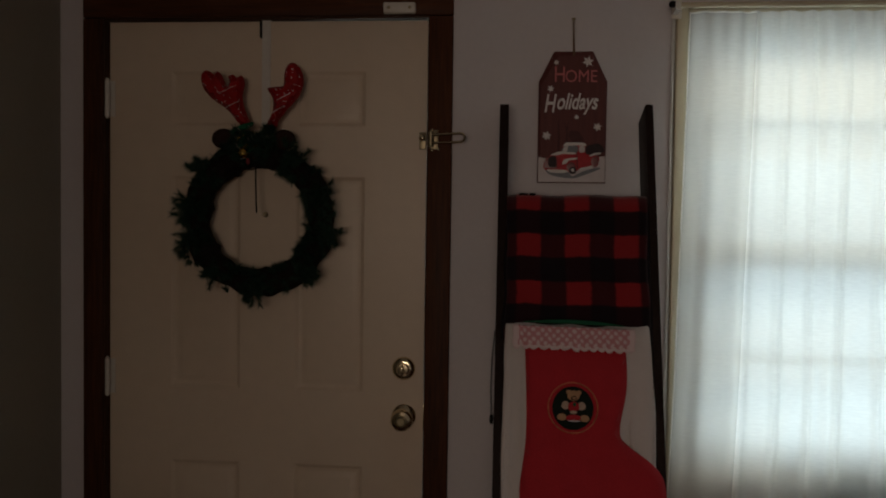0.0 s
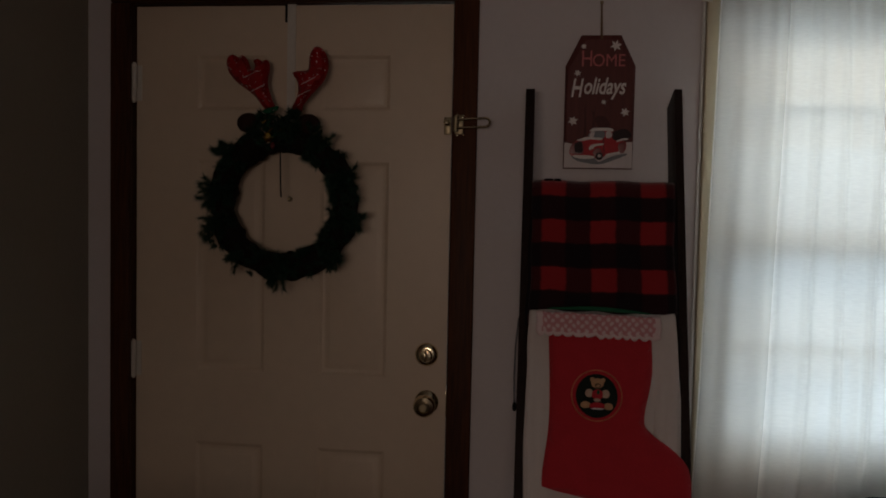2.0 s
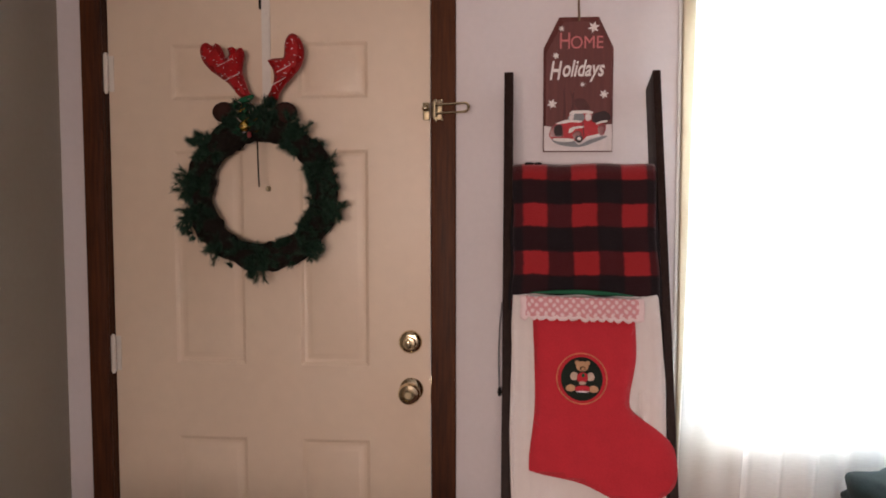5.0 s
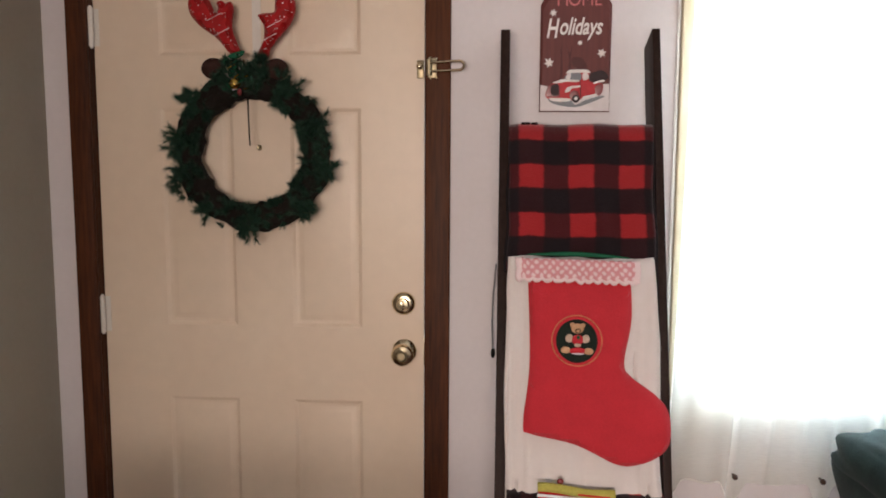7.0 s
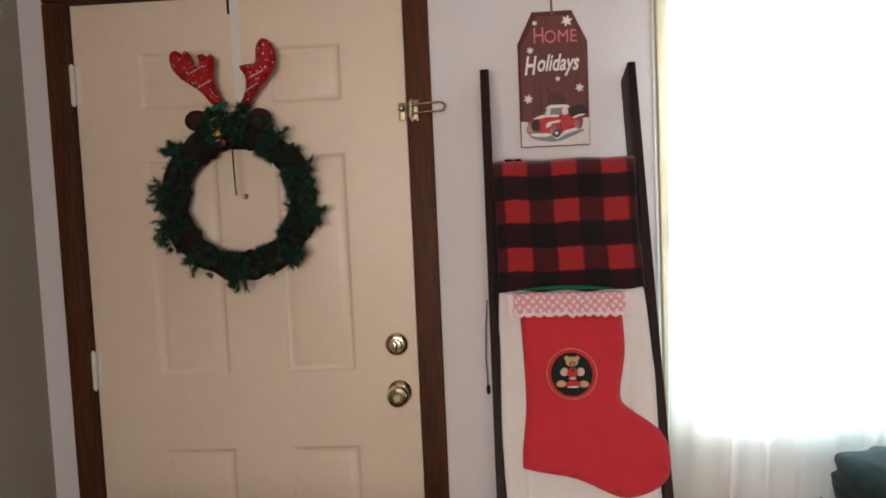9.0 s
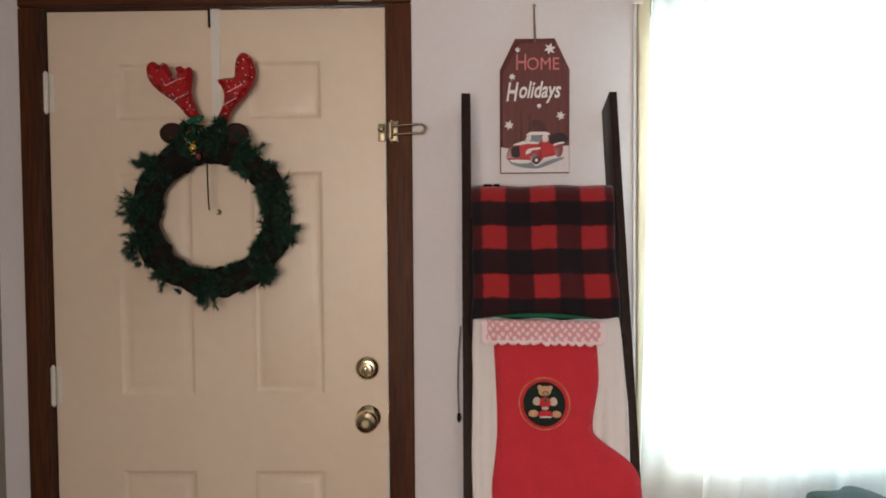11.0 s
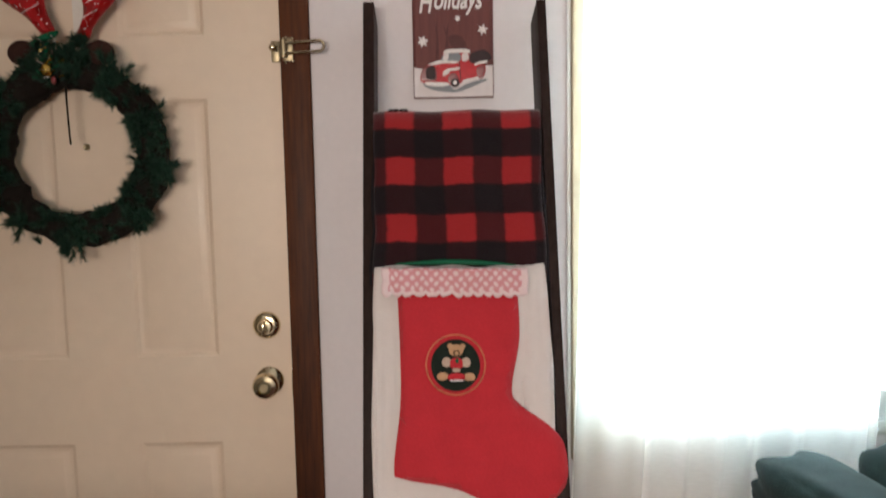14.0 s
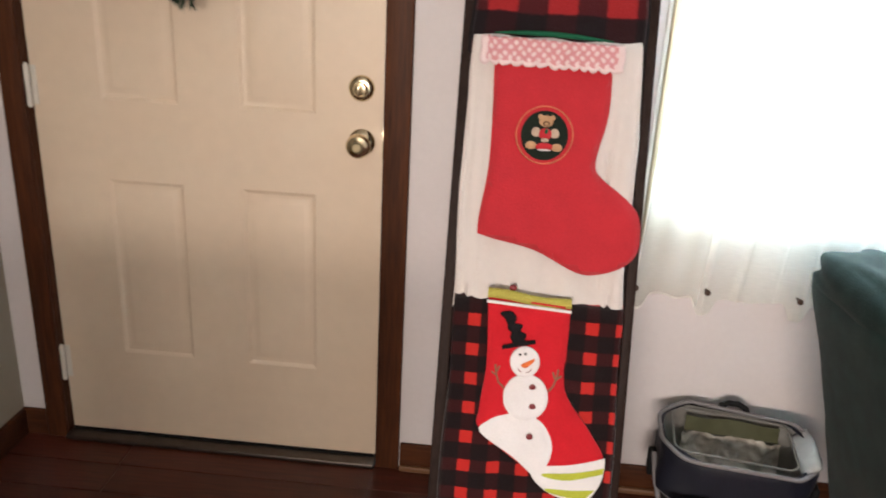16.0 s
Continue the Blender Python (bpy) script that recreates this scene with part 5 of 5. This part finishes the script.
def cooler():
    base = Vector((1.855, -0.185, 0))
    c = thing("cooler_bag", base, "open navy and grey soft cooler bag with silver lining", "cooler bag")
    turn = Matrix.Translation(base) @ pose(0, 0, 0, 0, 0, -7)

    def add(name, bm, mat, label="", parent=c):
        bmesh.ops.transform(bm, matrix=turn, verts=bm.verts)
        return part(name, bm, mat, parent, label, flat=60)

    def slack(ring, amount):
        """The cloth sags: lowest along the front, and rumpled."""
        out = []
        for p in ring:
            sag = -0.020 * max(0.0, min(1.0, (0.06 - p.y) / 0.18)) * min(1.0, p.z / 0.3) - 0.010 * max(0.0, p.x / 0.19) * min(1.0, p.z / 0.3)
            out.append(p + Vector((amount * wobble(p.x * 7, p.y * 7, p.z * 9), amount * wobble(p.y * 7, p.x * 7, p.z * 9 + 3), sag + 0.3 * amount * wobble(p.x * 16, p.y * 16, 1.0))))
        return out

    low = [(0.150 + 0.022 * k / 12, 0.085 + 0.024 * k / 12, 0.205 * k / 12) for k in range(13)]
    add("lower_body", loft([slack([p + 0.006 * Vector((p.x, p.y, 0)).normalized() * wobble(p.x * 25, p.y * 25, z * 34) for p in ring_of(hx, hy, 0.070, z, 16)], 0.022) for hx, hy, z in low]), GREY_NYLON, "charcoal lower body")
    band = [(0.170, 0.106, 0.190), (0.186, 0.122, 0.200), (0.191, 0.127, 0.225), (0.194, 0.130, 0.255), (0.193, 0.129, 0.285), (0.192, 0.128, 0.305), (0.186, 0.122, 0.318), (0.178, 0.114, 0.318)]
    add("navy_band", loft([slack([p + 0.007 * Vector((p.x, p.y, 0)).normalized() * wobble(p.x * 18, p.y * 18, z * 30) for p in ring_of(hx, hy, 0.095, z, 16)], 0.024) for hx, hy, z in band], False), NAVY, "navy upper band")
    inner = add("lining", loft([slack(ring_of(hx, hy, 0.075, z, 16), 0.014) for hx, hy, z in ((0.140, 0.080, 0.07), (0.155, 0.092, 0.10), (0.165, 0.102, 0.18), (0.172, 0.108, 0.25), (0.178, 0.114, 0.318))]), LINING, "dull silver insulating lining")
    add("piping", tube(slack(ring_of(0.188, 0.124, 0.095, 0.320, 16), 0.024), 0.0055, 8, True), PIPING, "grey rim piping")
    add("seam_piping", tube(slack(ring_of(0.184, 0.120, 0.090, 0.196, 16), 0.016), 0.0035, 8, True), PIPING, "grey seam piping")
    add("inner_frame", tube([p + Vector((-0.010, 0.014, 0.002)) for p in slack(ring_of(0.146, 0.092, 0.03, 0.312), 0.008)], 0.0032, 8, True), LINING, "dull grey inner zip edge")
    add("pocket", sheet(20, 6, lambda u, v: Vector((-0.118 + 0.232 * u, 0.086 - 0.006 * math.sin(u * 9) * v - 0.010 * (1 - v), 0.268 + 0.040 * v)), lambda u, v: (u, v)), OLIVE, "olive mesh pocket inside")
    add("inner_panel", sheet(44, 26, lambda u, v: Vector((-0.124 + 0.246 * u, 0.030 + 0.046 * v + 0.034 * wobble(u * 5, v * 4, 0.3) + 0.012 * wobble(u * 14, v * 11, 0.7), 0.11 + 0.160 * v)), lambda u, v: (u, v)), CRUMPLE, "crumpled grey inner panel")
    flap = [Vector((0.140, -0.085, 0.285)), Vector((0.140, 0.088, 0.285)), Vector((0.176, 0.085, 0.318)), Vector((0.184, 0.03, 0.320)), Vector((0.178, -0.085, 0.316))]
    bm = bmesh.new()
    bm.faces.new([bm.verts.new(p) for p in flap])
    bmesh.ops.triangulate(bm, faces=bm.faces[:])
    bmesh.ops.subdivide_edges(bm, edges=bm.edges[:], cuts=3, use_grid_fill=True)
    for v in bm.verts:
        v.co.z += 0.006 * wobble(v.co.x, v.co.y, 0.2, 40)
    thicken(add("end_flap", bm, PALE_LINING, "folded pale end flap"), 0.003)
    bm = sheet(26, 18, lambda u, v: Vector((-0.120 + 0.245 * u, -0.085 + 0.15 * v, 0.150 + 0.040 * wobble(u * 4, v * 4, 0.3) + 0.025 * wobble(u * 11, v * 9, 0.9))), lambda u, v: (u, v))
    thicken(add("crumpled_bag", bm, CRUMPLE, "crumpled grey plastic bag inside"), 0.002)
    add("top_handle", tube([(-0.034, 0.126, 0.306), (-0.028, 0.132, 0.324), (-0.010, 0.135, 0.333), (0.014, 0.135, 0.333), (0.034, 0.132, 0.324), (0.042, 0.126, 0.304)], 0.0085, 8), DARK, "black webbing handle")
    buckle = add("side_buckle", box(-0.206, -0.186, -0.02, 0.03, 0.175, 0.235, 0.006, 3), DARK, "black strap buckle")
    add("strap", tube([(-0.194, -0.01, 0.24), (-0.188, -0.06, 0.20), (-0.176, -0.10, 0.165), (-0.165, -0.112, 0.12)], 0.007, 8), PIPING, "grey carrying strap")
    add("side_buckle", box(0.182, 0.200, -0.05, -0.01, 0.17, 0.23, 0.006, 3), DARK, "black strap buckle")


cooler()

# red gift box on the floor before the cooler, only its top edge comes into view
gift = thing("gift_box", (1.79, -0.50, 0), "red gift box with a cream card on its lid", "box")
part("box_body", box(1.665, 1.925, -0.62, -0.385, 0, 0.205, 0.004), RED_BOX, gift)
part("lid", box(1.660, 1.930, -0.625, -0.380, 0.205, 0.235, 0.005), RED_BOX, gift)
card = thing("gift_card", (1.745, -0.46, 0.236), "cream paper card lying on the red box", "card")
part("card_sheet", box(1.700, 1.800, -0.54, -0.384, 0.2352, 0.2372), CREAM_CARD, card)


# ---- floor planks ----
def planks():
    rng = random.Random(2)
    width, made = 0.12, {}
    y = 0.0
    row = 0
    while y > SOUTH:
        x = WEST - rng.random() * 0.9
        while x < EAST:
            length = 1.2
            a, b = max(x, WEST), min(x + length, EAST)
            if b - a > 0.02:
                key = round(b - a, 3)
                if key not in made:
                    bm = box(0, b - a - 0.0015, -width + 0.0015, 0, -0.006, 0.0, 0.0012, 1)
                    me = bpy.data.meshes.new("plank")
                    bm.to_mesh(me)
                    bm.free()
                    me.materials.append(PLANK)
                    made[key] = me
                ob = new("plank", made[key])
                ob.location = (a, y, 0)
                ob.parent = floor
            x += length
        y -= width
        row += 1


planks()
